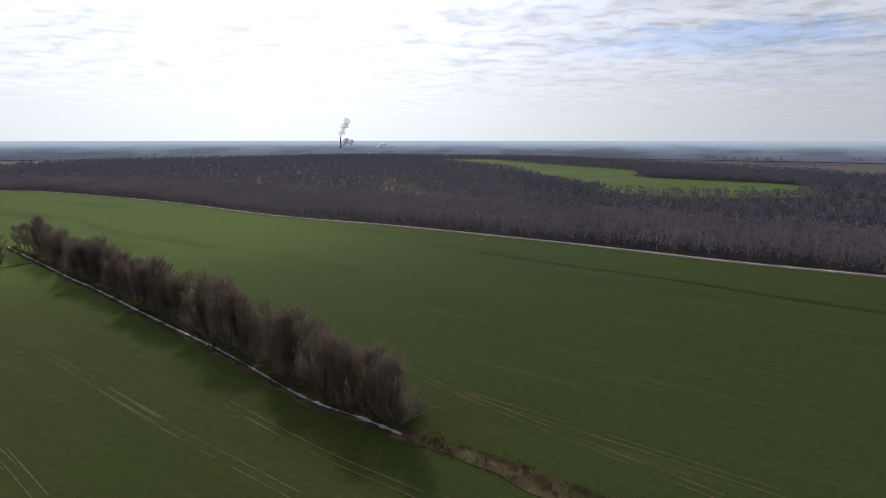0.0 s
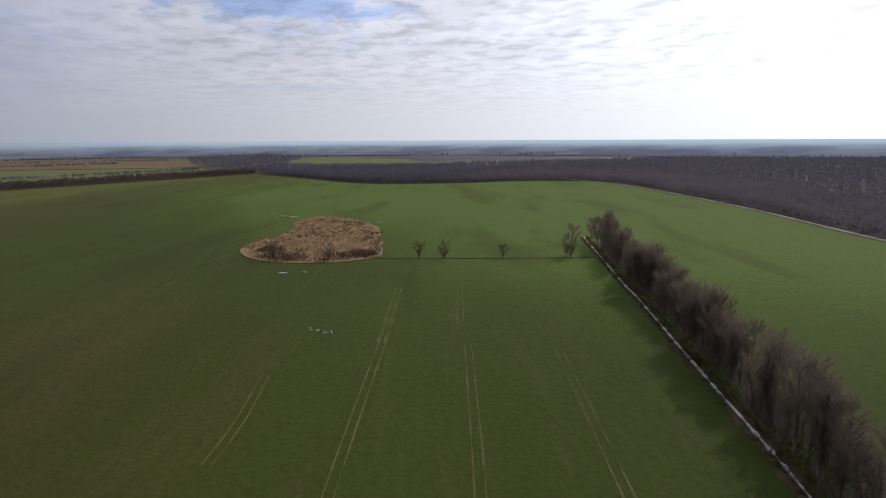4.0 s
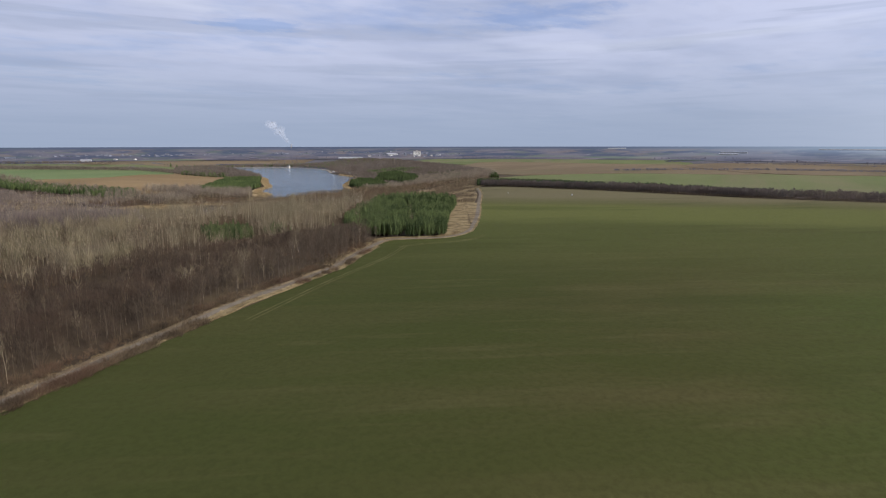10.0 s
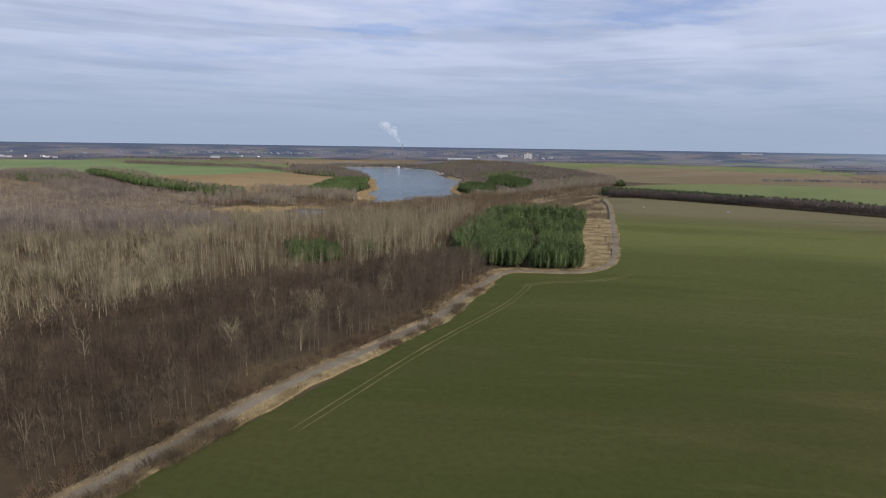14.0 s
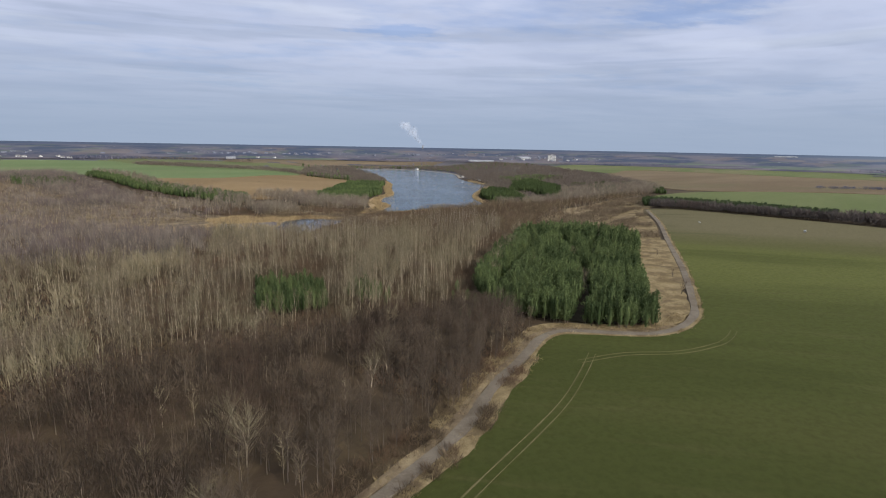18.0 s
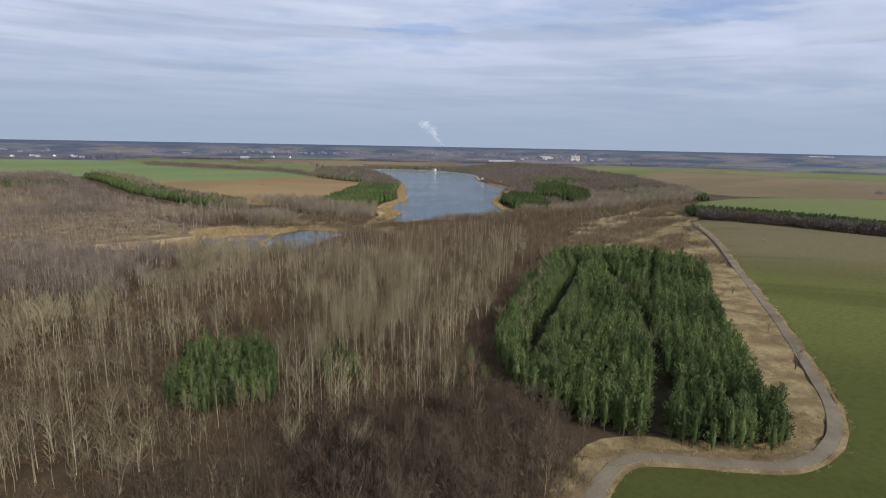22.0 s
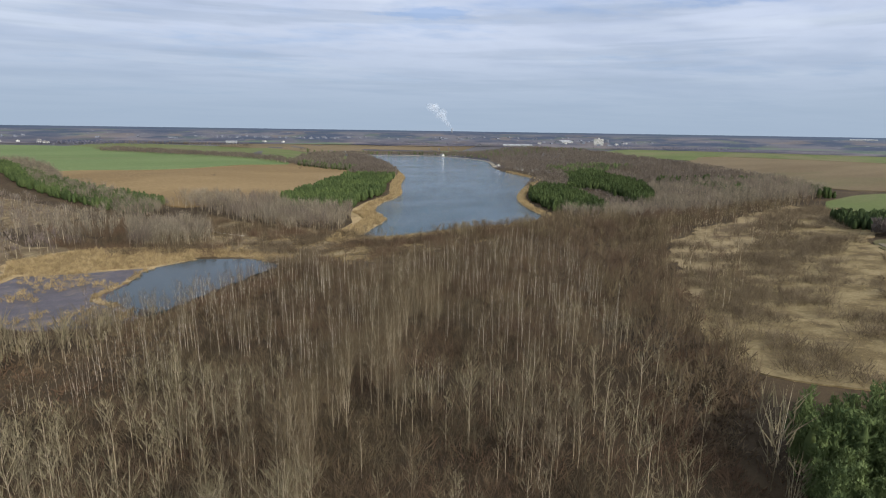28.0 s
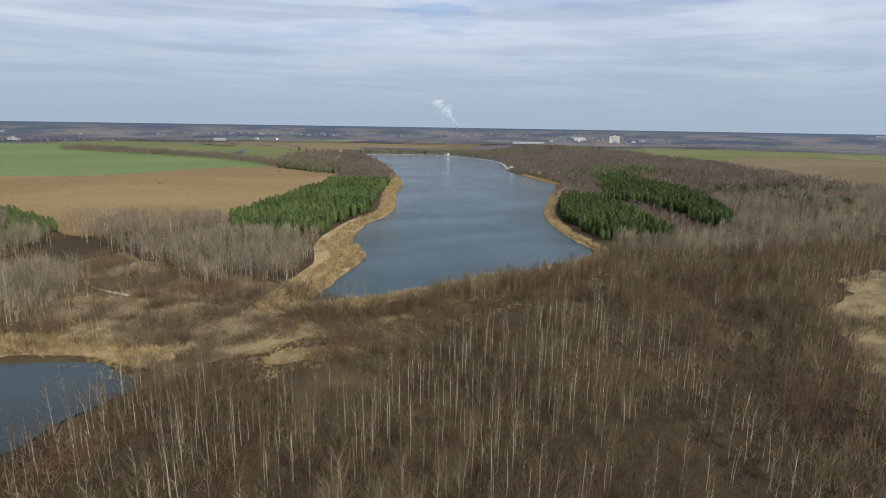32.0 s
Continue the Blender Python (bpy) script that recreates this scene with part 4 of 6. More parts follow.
plant("birch", BIRCH, (M["bark"], M["twig"]), birch_near[~darker], "tall slender leafless birch with pale trunk", "tree", "birches of the wood", 5)
plant("birch", BIRCH, (M["bark"], M["south_twig"]), birch_near[darker], "slender leafless birch with pale trunk and brown twigs", "tree", "birches of the wood", 51)
birch_mid, birch_far = nearest(birch_rest, (-190, -310), (-340, -620), 2000)
south = birch_mid[:, 1] < -470 + 14 * np.sin(birch_mid[:, 0] / 17)
mass("birch_wood", birch_mid[~south], BIRCH_MID, (M["trunks"], M["birches"]), "pale leafless birch and aspen wood", 6, 0.7, 1.15, vary=0.35)
mass("southern_birch_wood", birch_mid[south], BIRCH_MID, (M["white_trunks"], M["south_birches"]), "brown leafless birch wood before the pond", 63, 0.7, 1.1, vary=0.4)
brown_side = (birch_far[:, 1] < -392) & (birch_far[:, 0] > -150)
mass("outer_brown_wood", birch_far[brown_side], BIRCH_FAR, (M["trunks"], M["brown_wood"]), "mauve-brown leafless wood with single pale trunks", 62, 0.7, 1.1, vary=0.35)
meadow_side = (birch_far[:, 0] < -325) & (birch_far[:, 1] < -430)
mass("meadow_edge_birches", birch_far[meadow_side], BIRCH_FAR, (M["trunks_dark"], M["south_birches"]), "brown leafless birches towards the meadow", 64, 0.6, 1.05, vary=0.4)
mass("outer_birch_wood", birch_far[~brown_side & ~meadow_side], BIRCH_FAR, (M["trunks"], M["birches"]), "pale leafless birch wood towards the east", 61, 0.7, 1.15, vary=0.35)
brush_all = np.concatenate([grow(CORNER, 3.2, 711, OFF), grow(NEAR_POND, 2.8, 712), grow([(-322, -415), (-348, -436), (-368, -452), (-374, -466), (-352, -466), (-322, -440)], 2.7, 713),
                            grow([(-362, -498), (-400, -503), (-412, -530), (-384, -542), (-362, -526)], 2.4, 714), grow(BIRCHES, 4.0, 7, OFF), grow(DARK_GAP, 2.6, 71), np.c_[smooth_line(EDGE_RIDE, 2.0)]])
brush_near, brush_rest = nearest(brush_all, (-225, -330), (-330, -600), 3300)
mass("undergrowth", brush_near, BUSH_SOFT, M["brush"], "soft brown leafless brushwood between the birches", 81, 0.7, 1.6, category="brushwood", vary=0.4)
mass("outer_undergrowth", brush_rest, BUSH, M["brush"], "brown leafless brushwood under the birches", 8, 0.6, 1.3, category="brushwood")

SAPLING = [bush(240 + k, 4.2 + 0.6 * (k % 3), 2.2, 28, 0.08) for k in range(6)]
sapling_places, _ = nearest(apart(grow(BIRCHES, 3.0, 72, OFF, 0.12), EDGE_RIDE, 3.0), (-190, -310), (-340, -620), 4400)
mass("saplings", sapling_places, SAPLING, M["sapling"], "tan and reddish leafless saplings between the birches", 73, 0.6, 1.15, category="saplings", vary=0.4)

mass("pond_birches", grow(NEAR_POND, 3.6, 74), BIRCH_MID, (M["white_trunks"], M["south_birches"]), "young pale birches along the pond's edge", 75, 0.45, 0.9, vary=0.3)
ASPEN = [bare_tree(260 + k, 10.0 + k % 2, 4.0, 0.22, 1.25, 44, 640, 0.12, 0.040, 2) for k in range(4)]
plant("aspen", ASPEN, (M["bark"], M["twig"]), [(-165, -212), (-200, -244), (-158, -195), (-140, -194), (-169, -281), (-194, -237), (-161, -222), (-167, -275), (-152, -293), (-196, -276), (-208, -271), (-161, -297), (-237, -351), (-251, -348),
      (-259, -344), (-272, -354), (-205, -392), (-215, -389), (-182, -422), (-289, -352), (-225, -349), (-304, -372), (-268, -318), (-300, -300), (-276, -337), (-294, -332), (-330, -352), (-296, -358), (-266, -330), (-268, -349), (-271, -353), (-264, -346)], "pale leafless aspen with a broad fan of limbs", "tree", "single aspens in the woods", 76, 0.75, 1.05)


def pine_rows():
    """Rows along the plantation's long side, with two rides left free."""
    rng = np.random.default_rng(9)
    d, n = np.array([-0.645, -0.764]), np.array([-0.764, 0.645])
    out = []
    for k in range(-40, 60):
        for s in np.arange(-60, 280, 2.1):
            out.append(np.array([-264, -276]) + d * (s + rng.normal() * 0.6) + n * (k * 2.7 + rng.normal() * 0.45))
    p = np.array(out)
    keep = inside(PINEWOOD, p[:, 0], p[:, 1])
    for a, b, w in (((-338, -396), (-258, -300), 2.0), ((-268, -258), (-281, -274), 2.0), ((-280, -271), (-308, -311), 2.1), ((-307, -309), (-337, -369), 2.2), ((-336, -367), (-350, -396), 1.9), ((-321, -325), (-380, -398), 1.3)):
        a, b = np.array(a, float), np.array(b, float)
        t = (b - a) / np.hypot(*(b - a))
        along, off = (p - a) @ t, (p - a) @ np.array([-t[1], t[0]])
        keep &= ~((along > 0) & (along < np.hypot(*(b - a))) & (np.abs(off) < w))
    return p[keep]


pine_near, pine_rest = nearest(pine_rows(), (-262, -285), (-330, -400), 290)
plant("pine", PINE, (M["dark_bark"], M["needle"]), pine_near, "young green pine in a planted row", "tree", "pines of the plantation", 10, 0.78, 1.15)
far_end = pine_rest @ np.array([-0.645, -0.764]) > 510
mass("pine_plantation", pine_rest[~far_end], PINE_REST, (M["trunks_dark"], M["pines"]), "dense green pine plantation in rows", 11, 0.85, 1.15)
mass("taller_pines", pine_rest[far_end], PINE_REST, (M["trunks_dark"], M["pines"]), "taller dense pines at the plantation's far end", 111, 1.05, 1.4)
mass("pine_clump", np.concatenate([grow(CLUMP, 2.6, 12), grow([(-203, -322), (-206, -302), (-218, -300), (-216, -326)], 3.4, 13)]), PINE_REST, (M["trunks_dark"], M["pines"]),
     "small clump of young pines among birches", 14, 0.6, 0.95)
middle = np.mean(PINEWOOD, axis=0)
plant("pine", PINE[:3], (M["dark_bark"], M["needle"]), [(-247, -311), (-246, -298), (-244, -287), (-236, -281), (-241, -275), (-238, -278), (-239, -295), (-248, -304), (-242, -303)], "small green pine among brushwood before the plantation", "tree", "pines of the plantation", 15, 0.45, 0.75)
patch("pine_edge_grass", [(-297, -249), (-318, -268), (-345, -300), (-402, -366), (-396, -382), (-382, -374), (-336, -320), (-298, -276)], M["dry_grass"], "tan dry grass along the pines' edge", 0.345, 8, 4, 1.0, category="grass", seed=21)
patch("pine_floor", [tuple(middle + 0.92 * (np.array(v) - middle)) for v in PINEWOOD], M["shaded_needle_litter"], "needle litter under the pines, darkened like their shade", 0.42, 8, 4, 1.5, category="wood floor", seed=13)
ribbon("road", ROAD, 2.9, M["road"], "narrow worn grey field road", 0.5, 3, 0.25)

# ---- water ----
LAKE = [(-306, -674), (-318, -702), (-338, -744), (-337, -786), (-356, -838), (-382, -884), (-408, -990), (-437, -1092), (-455, -1210), (-475, -1500), (-478, -1715), (-565, -1706), (-664, -1640),
        (-700, -1462), (-640, -1260), (-618, -1160), (-606, -1035), (-575, -985), (-508, -876), (-480, -818), (-466, -766), (-459, -722), (-426, -703), (-380, -692), (-342, -680)]
POND = [(-200, -621), (-206, -631), (-220, -644), (-241, -641), (-256, -633), (-259, -621), (-246, -601), (-232, -582), (-216, -562), (-207, -571), (-196, -589), (-200, -604)]
MUD = [(-150, -634), (-203, -633), (-203, -605), (-198, -590), (-212, -572), (-211, -556), (-185, -554), (-150, -580)]
patch("lake", LAKE, M["water"], "blue-grey lake with light ripples", step=40, edge=6, rag=2.0, level=LOW + 0.55, category="lake")
patch("mud_flat", MUD, M["mud"], "violet-brown mud flat at the pond", 0.42, 8, 4, 2, category="mud")
patch("pond", POND, M["pond"], "dark still pond among reeds", step=20, edge=3, rag=3.0, level=LOW + 0.60, category="pond")


# ---- bands along lines ----
def band(points, near, far, gap, seed, ragged=0.0):
    """Places along a line, between two distances to its left."""
    rng = np.random.default_rng(seed)
    p = smooth_line(points, 1.0)
    d = np.gradient(p, axis=0)
    d /= np.hypot(d[:, 0], d[:, 1])[:, None]
    side = np.c_[-d[:, 1], d[:, 0]]
    length = np.hypot(*np.diff(p, axis=0).T).sum()
    n = int(length * abs(far - near) / gap ** 2)
    k = rng.integers(len(p), size=n)
    off = near + (far - near) * rng.random(n)
    if ragged:
        keep = np.array([noise.noise((p[i, 0] / 11, p[i, 1] / 11, seed)) for i in k]) > ragged - 0.5
        k, off = k[keep], off[keep]
    return p[k] + side[k] * off[:, None] + rng.normal(size=(len(k), 2)) * 0.3


def shifted(points, off, step=6.0):
    """A line moved to its left."""
    p = smooth_line(points, step)
    d = np.gradient(p, axis=0)
    d /= np.hypot(d[:, 0], d[:, 1])[:, None]
    return p + np.c_[-d[:, 1], d[:, 0]] * off


# ---- road verges: dry grass, brushwood, single trees ----
ribbon("verge_wood_side", [tuple(v) for v in shifted(ROAD[:14], 2.6)], 2.2, M["heath"], "brown grass verge between road and wood", 0.42, 3, 0.9, "grass")
ribbon("bend_grass", [tuple(v) for v in shifted(ROAD[6:18], 4.6)], 6.6, M["dry_grass"], "tall tan dry grass between road bend and pines", 0.358, 3, 0.8, "grass", seed=6)
ribbon("field_margin", [tuple(v) for v in shifted(ROAD[5:], -4.3)], 3.6, M["wheat"], "green wheat up to the road verge", 0.34, 3, 0.3, "field", seed=9)
ribbon("far_verge", [tuple(v) for v in shifted(ROAD[8:], -2.0)], 1.3, M["dry_grass"], "narrow tan verge between road and field", 0.40, 3, 1.1, "grass", seed=5)
ribbon("verge_field_side", [tuple(v) for v in shifted(ROAD[:9], -3.0)], 3.2, M["dry_grass"], "tan dry grass verge between road and field", 0.40, 3, 1.1, "grass", seed=4)
mass("verge_tufts", np.concatenate([band(ROAD[1:14], 1.6, 4.0, 0.9, 20, 0.3), band(ROAD[:9], -1.6, -4.6, 0.7, 21, 0.2), band(ROAD[8:], -1.5, -2.8, 0.8, 212, 0.3), band(ROAD[6:15], 1.9, 6.8, 0.75, 211, 0.1)]), TUFT, M["tuft"], "tall tan dry grass along the road", 22, 0.6, 1.6, 0.0, "grass")
mass("roadside_brush", np.concatenate([band([(20, -38), (-60, -100), (-103, -134), (-140, -163)], -1.6, -5.0, 1.0, 23, 0.12), band([(-140, -163), (-160, -180), (-185, -195), (-206, -210), (-222, -227), (-240, -243)], -1.8, -4.2, 1.25, 24, 0.62)]),
     BUSH_FINE, M["brush"], "brown leafless brushwood along the road", 26, 0.6, 1.3, 0.0, "brushwood")
mass("wood_edge_brush", band(ROAD[:10], 3.2, 10, 2.0, 27), BUSH_FINE, M["brush"], "brown leafless brushwood at the wood's edge", 28, 0.5, 1.2, 0.0, "brushwood")
plant("roadside_tree", [bare_tree(230 + k, 5.0, 1.5, 0.2, 1.2, 14, 110, 0.10, 0.05, 3) for k in range(3)], (M["dark_bark"], M["dark_twig"]),
      [(-383, -349), (-334, -281), (-353, -306), (-338, -284), (-455, -436), (-470, -452), (-516, -508), (-530, -527)], "small leafless tree in the dry grass beside the road", "tree", "small roadside trees", 29)
mass("meadow_brush", np.concatenate([grow([(-372, -466), (-430, -480), (-620, -612), (-640, -655), (-470, -605), (-440, -565)], 3.4, 30, (), 0.53), grow([(-393, -416), (-362, -450), (-400, -505), (-490, -570), (-592, -622), (-546, -549), (-425, -392)], 3.4, 301, (), 0.60), grow([(-540, -585), (-592, -628), (-640, -640), (-600, -655), (-550, -625)], 4.0, 31)]),
     BUSH_SOFT, M["shrub"], "scattered brown shrubs in the dry meadow", 32, 0.7, 1.8, 0.0, "shrubs")
mass("meadow_tufts", np.concatenate([grow([(-300, -256), (-345, -310), (-397, -374), (-393, -416), (-362, -450), (-400, -505), (-490, -570), (-592, -622), (-546, -549), (-425, -392), (-327, -275)], 2.4, 33),
     grow([(-375, -462), (-500, -520), (-622, -600), (-640, -655), (-470, -600), (-395, -510)], 2.8, 34, (), 0.3)]), TUFT, M["tuft"], "tan dry grass tussocks of the meadow", 35, 0.5, 1.3, 0.0, "grass")

# ---- shores: reeds ----
SHORE_EAST = [(-302, -668), (-318, -702), (-338, -744), (-337, -786), (-356, -838), (-382, -884), (-408, -990), (-437, -1092), (-450, -1180)]
SHORE_WEST = [(-620, -1160), (-606, -1035), (-575, -985), (-508, -876), (-480, -818), (-466, -766), (-459, -722)]
SHORE_NEAR = [(-459, -722), (-426, -703), (-380, -692), (-342, -680), (-306, -674)]
SHORE_FAR = [(-478, -1715), (-565, -1706), (-664, -1640), (-700, -1462), (-640, -1260)]
patch("reed_bank", [(-300, -668), (-318, -702), (-338, -744), (-337, -786), (-356, -838), (-382, -884), (-408, -990), (-437, -1092), (-446, -1150), (-424, -1100), (-398, -1000), (-372, -893), (-345, -850), (-322, -800), (-315, -770), (-312, -735), (-296, -700), (-288, -680)],
      M["reed_ground"], "broad tan reed bank along the lake", 0.62, 8, 4, 1.5, category="reed bank")
mass("lake_reeds", np.concatenate([band(SHORE_EAST[:4], 0.5, 17, 1.9, 40), band(SHORE_EAST[3:], 0.5, 12, 2.0, 41), band(SHORE_WEST, 0.3, 7, 1.6, 42), band(SHORE_NEAR, 0.3, 6.5, 1.5, 43)]),
     REED, M["reed"], "tan dry reeds along the lake shore", 44, 0.8, 1.25, -0.5, "reeds")
ribbon("west_reed_bank", [tuple(v) for v in shifted(SHORE_WEST, 3.5)], 7.5, M["reed_ground"], "narrow tan reed bank at the pine wood", 0.62, 4, 0.3, "reed bank")
ribbon("near_reed_bank", [tuple(v) for v in shifted(SHORE_NEAR, 3.6)], 7.5, M["reed_ground"], "narrow tan reed bank at the near shore", 0.64, 4, 0.3, "reed bank", seed=2)
ribbon("far_beach", [tuple(v) for v in shifted(SHORE_FAR, 5.0)], 6.0, M["beach"], "pale sandy beach at the lake's far end", 0.8, 8, 0.5, "beach", seed=3)
POND_REEDS = [(-146, -636), (-138, -660), (-166, -683), (-215, -670), (-250, -656), (-268, -640), (-262, -632), (-246, -645), (-222, -652), (-204, -634), (-160, -630)]
patch("pond_reed_bank", POND_REEDS, M["reed_ground"], "tan reed bank behind the pond", 0.55, 8, 4, 1.5, category="reed bank", seed=6)
patch("marsh_reed_bank", [(-60, -590), (-110, -580), (-146, -578), (-150, -600), (-149, -638), (-120, -625), (-80, -610)], M["reed_ground"], "tan reed bank beside the mud flat", 0.5, 8, 4, 2, category="reed bank", seed=7)
mass("pond_reeds", np.concatenate([grow(POND_REEDS, 1.7, 45), grow([(-120, -588), (-146, -580), (-150, -600), (-149, -638)], 1.9, 46), grow(MUD, 3.4, 47, (), 0.6)]),
     REED, M["reed"], "tan dry reeds round the pond", 48, 0.6, 1.1, -0.4, "reeds")
rng = np.random.default_rng(474)
tussocks = np.concatenate([np.array(c) + rng.normal(size=(90, 2)) * (r, r * 0.6) for c, r in (((-219, -666), 9), ((-236, -668), 9), ((-263, -688), 10), ((-274, -664), 9), ((-297, -633), 10), ((-254, -639), 7), ((-300, -660), 9))])
mass("tussock_reeds", tussocks, REED, M["reed"], "tan tussocks of reed in the heath", 475, 0.3, 0.75, 0.0, "reeds")
SPIT = [(-221, -645), (-204, -631), (-198, -606), (-192, -589), (-203, -574)]
ribbon("reed_spit", SPIT, 2.4, M["reed_ground"], "ragged tan reed fringe between pond and mud", 0.66, 2, 1.5, "reed bank", seed=14, grain=4.0)
mass("spit_reeds", band(SPIT, -1.8, 2.2, 1.15, 472, 0.3), REED, M["reed"], "low tan reeds between pond and mud", 473, 0.25, 0.55, -0.6, "reeds")
mass("heath_tufts", np.concatenate([grow([(-190, -660), (-190, -700), (-215, -775), (-300, -705), (-330, -676), (-300, -645), (-262, -640)], 2.2, 49, (), 0.3), grow([(-440, -695), (-345, -670), (-262, -640), (-262, -610), (-300, -618), (-385, -655), (-480, -690)], 1.75, 50, (), 0.08), grow([(-60, -560), (-130, -580), (-160, -628), (-140, -665), (-90, -700), (0, -690), (40, -600)], 3.2, 501, (), 0.3)]),
     TUFT, M["tuft"], "tan dry tussocks between lake and pond", 51, 0.7, 1.8, 0.0, "grass")
mass("reed_edge_brush", np.concatenate([grow([(-262, -640), (-244, -652), (-222, -664), (-196, -668), (-180, -660), (-178, -676), (-225, -690), (-262, -672), (-286, -650)], 2.6, 541, (), 0.42), grow(OPEN_HEATH, 3.0, 542, (), 0.55)]),
     BUSH_SOFT, M["shrub"], "soft grey-brown brush behind the pond's reeds", 543, 0.6, 1.5, 0.0, "brushwood")
mass("heath_brush", np.concatenate([grow([(-190, -660), (-190, -700), (-215, -775), (-260, -740), (-300, -705), (-320, -676), (-300, -645), (-262, -640)], 3.0, 52, (), 0.54), grow([(-190, -660), (-150, -690), (-120, -760), (-160, -790), (-180, -720)], 3.4, 521, (), 0.3), grow([(-440, -695), (-350, -672), (-290, -650), (-262, -632), (-255, -590), (-300, -600), (-400, -640), (-500, -690)], 3.0, 53, (), 0.5), band(SHORE_NEAR, 6, 20, 2.4, 531)]),
     BUSH_SOFT, M["brush"], "soft brown brushwood of the lakeside heath", 54, 0.7, 1.8, 0.0, "brushwood")
ribbon("sand_track", [(-221, -727), (-228, -716), (-242, -703)], 1.1, M["path"], "short pale sandy track in the heath", 0.6, 2, 0.4, "track")

# ---- woods round the lake ----
PINE_EAST = [(-274, -795), (-268, -868), (-322, -1005), (-362, -1112), (-425, -1092), (-393, -1000), (-367, -895), (-345, -858), (-322, -805)]
PINE_STRIP = [(45, -1150), (10, -1085), (-55, -985), (-108, -912), (-150, -862), (-180, -830), (-174, -796), (-140, -822), (-95, -880), (-35, -965), (10, -1050), (58, -1130)]
PINE_WEST = [(-480, -752), (-492, -820), (-524, -882), (-562, -928), (-574, -900), (-562, -842), (-530, -747), (-502, -724)]
PINE_WEST_BACK = [(-586, -912), (-640, -1000), (-675, -1075), (-740, -1100), (-668, -885), (-600, -778), (-564, -738), (-576, -785), (-608, -880)]
PINE_BELT = [(-572, -578), (-652, -434), (-684, -448), (-652, -530), (-600, -612)]
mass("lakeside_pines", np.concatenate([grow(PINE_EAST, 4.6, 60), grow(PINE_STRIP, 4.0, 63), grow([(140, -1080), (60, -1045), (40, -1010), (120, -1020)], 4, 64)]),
     PINE_MID, M["sunlit_pines"], "green pine woods round the lake", 65, 0.8, 1.15)
mass("western_pines", np.concatenate([grow(PINE_WEST, 4.3, 61, (), 0.1), grow(PINE_WEST_BACK, 4.4, 62, (), 0.1), band([(-690, -890), (-735, -810), (-724, -745), (-690, -690)], 0, 12, 5, 621), grow([(-676, -816), (-684, -757), (-664, -740), (-650, -788)], 4.5, 622)]),
     PINE_MID, M["west_pines"], "dull green pine stands on the lake's western shore", 651, 0.8, 1.15)
GROVE = [(-212, -790), (-234, -754), (-270, -706), (-300, -706), (-312, -742), (-320, -790), (-275, -802), (-268, -822), (-203, -830), (-195, -805)]
mass("birch_grove", np.concatenate([grow(GROVE, 4.2, 66), grow([(-186, -676), (-226, -678), (-219, -738), (-174, -738)], 3.5, 67), grow([(-130, -700), (-165, -690), (-172, -740), (-190, -800), (-130, -800), (-100, -760)], 7.5, 671),
     grow([(-185, -808), (-200, -830), (-265, -830), (-268, -850), (-200, -850)], 4, 68), band([(-165, -780), (-120, -848), (-55, -945), (0, -1060), (60, -1170)], -2, -26, 4.6, 681)]), BIRCH_FAR, (M["trunks"], M["grey_birches"]), "pale birch groves between lake and ploughed field", 69)
EAST_SCRUB = [(-60, -520), (-130, -575), (-70, -600), (-130, -665), (-170, -690), (-130, -700), (-100, -760), (-130, -805), (-55, -900), (60, -1010), (250, -1150), (520, -900), (420, -560), (200, -380), (70, -420)]
patch("eastern_heath", EAST_SCRUB, M["heath"], "brown heath floor under the eastern scrub", 0.22, 40, 14, 4, category="heath", seed=12)
mass("eastern_scrub", grow(EAST_SCRUB, 6.1, 70, (), 0.22), SCRUB_TREE, (M["trunks"], M["brown_wood"]), "mixed bare scrub and birches east of the pond", 71, 0.45, 1.0, vary=0.35)
mass("eastern_brush", grow(EAST_SCRUB, 12.0, 72, (), 0.1), BUSH, M["brush"], "brown brushwood east of the pond", 73, 0.7, 1.6, 0.0, "brushwood")
mass("eastern_groves", np.concatenate([grow([(-55, -860), (-10, -960), (60, -1090), (110, -1180), (170, -1150), (130, -1050), (60, -940), (0, -850)], 5.0, 731), grow([(60, -1010), (120, -1120), (220, -1120), (200, -1040)], 5.5, 732), grow([(-75, -820), (-20, -840), (40, -800), (10, -760), (-60, -780)], 5.0, 733)]), BIRCH_FAR, (M["trunks"], M["brown_wood"]), "mauve birch groves with pale trunks before the pines", 734, 0.8, 1.1)
WEST_WOOD = [(-462, -716), (-486, -742), (-545, -732), (-606, -782), (-640, -850), (-700, -795), (-770, -800), (-712, -700), (-640, -665), (-560, -662), (-500, -690)]
mass("western_birches", grow(WEST_WOOD, 4.4, 74, (PINE_WEST, PINE_WEST_BACK)), BIRCH_FAR, (M["trunks"], M["grey_birches"]), "greyish bare birch wood west of the lake", 75, 0.7, 1.15)
mass("western_gap_scrub", grow([(-532, -748), (-564, -842), (-576, -902), (-590, -905), (-606, -880), (-574, -785), (-560, -738)], 4.2, 751), SCRUB_TREE, (M["trunks"], M["brown_wood"]), "low brown scrub between two pine stands", 752, 0.35, 0.6)
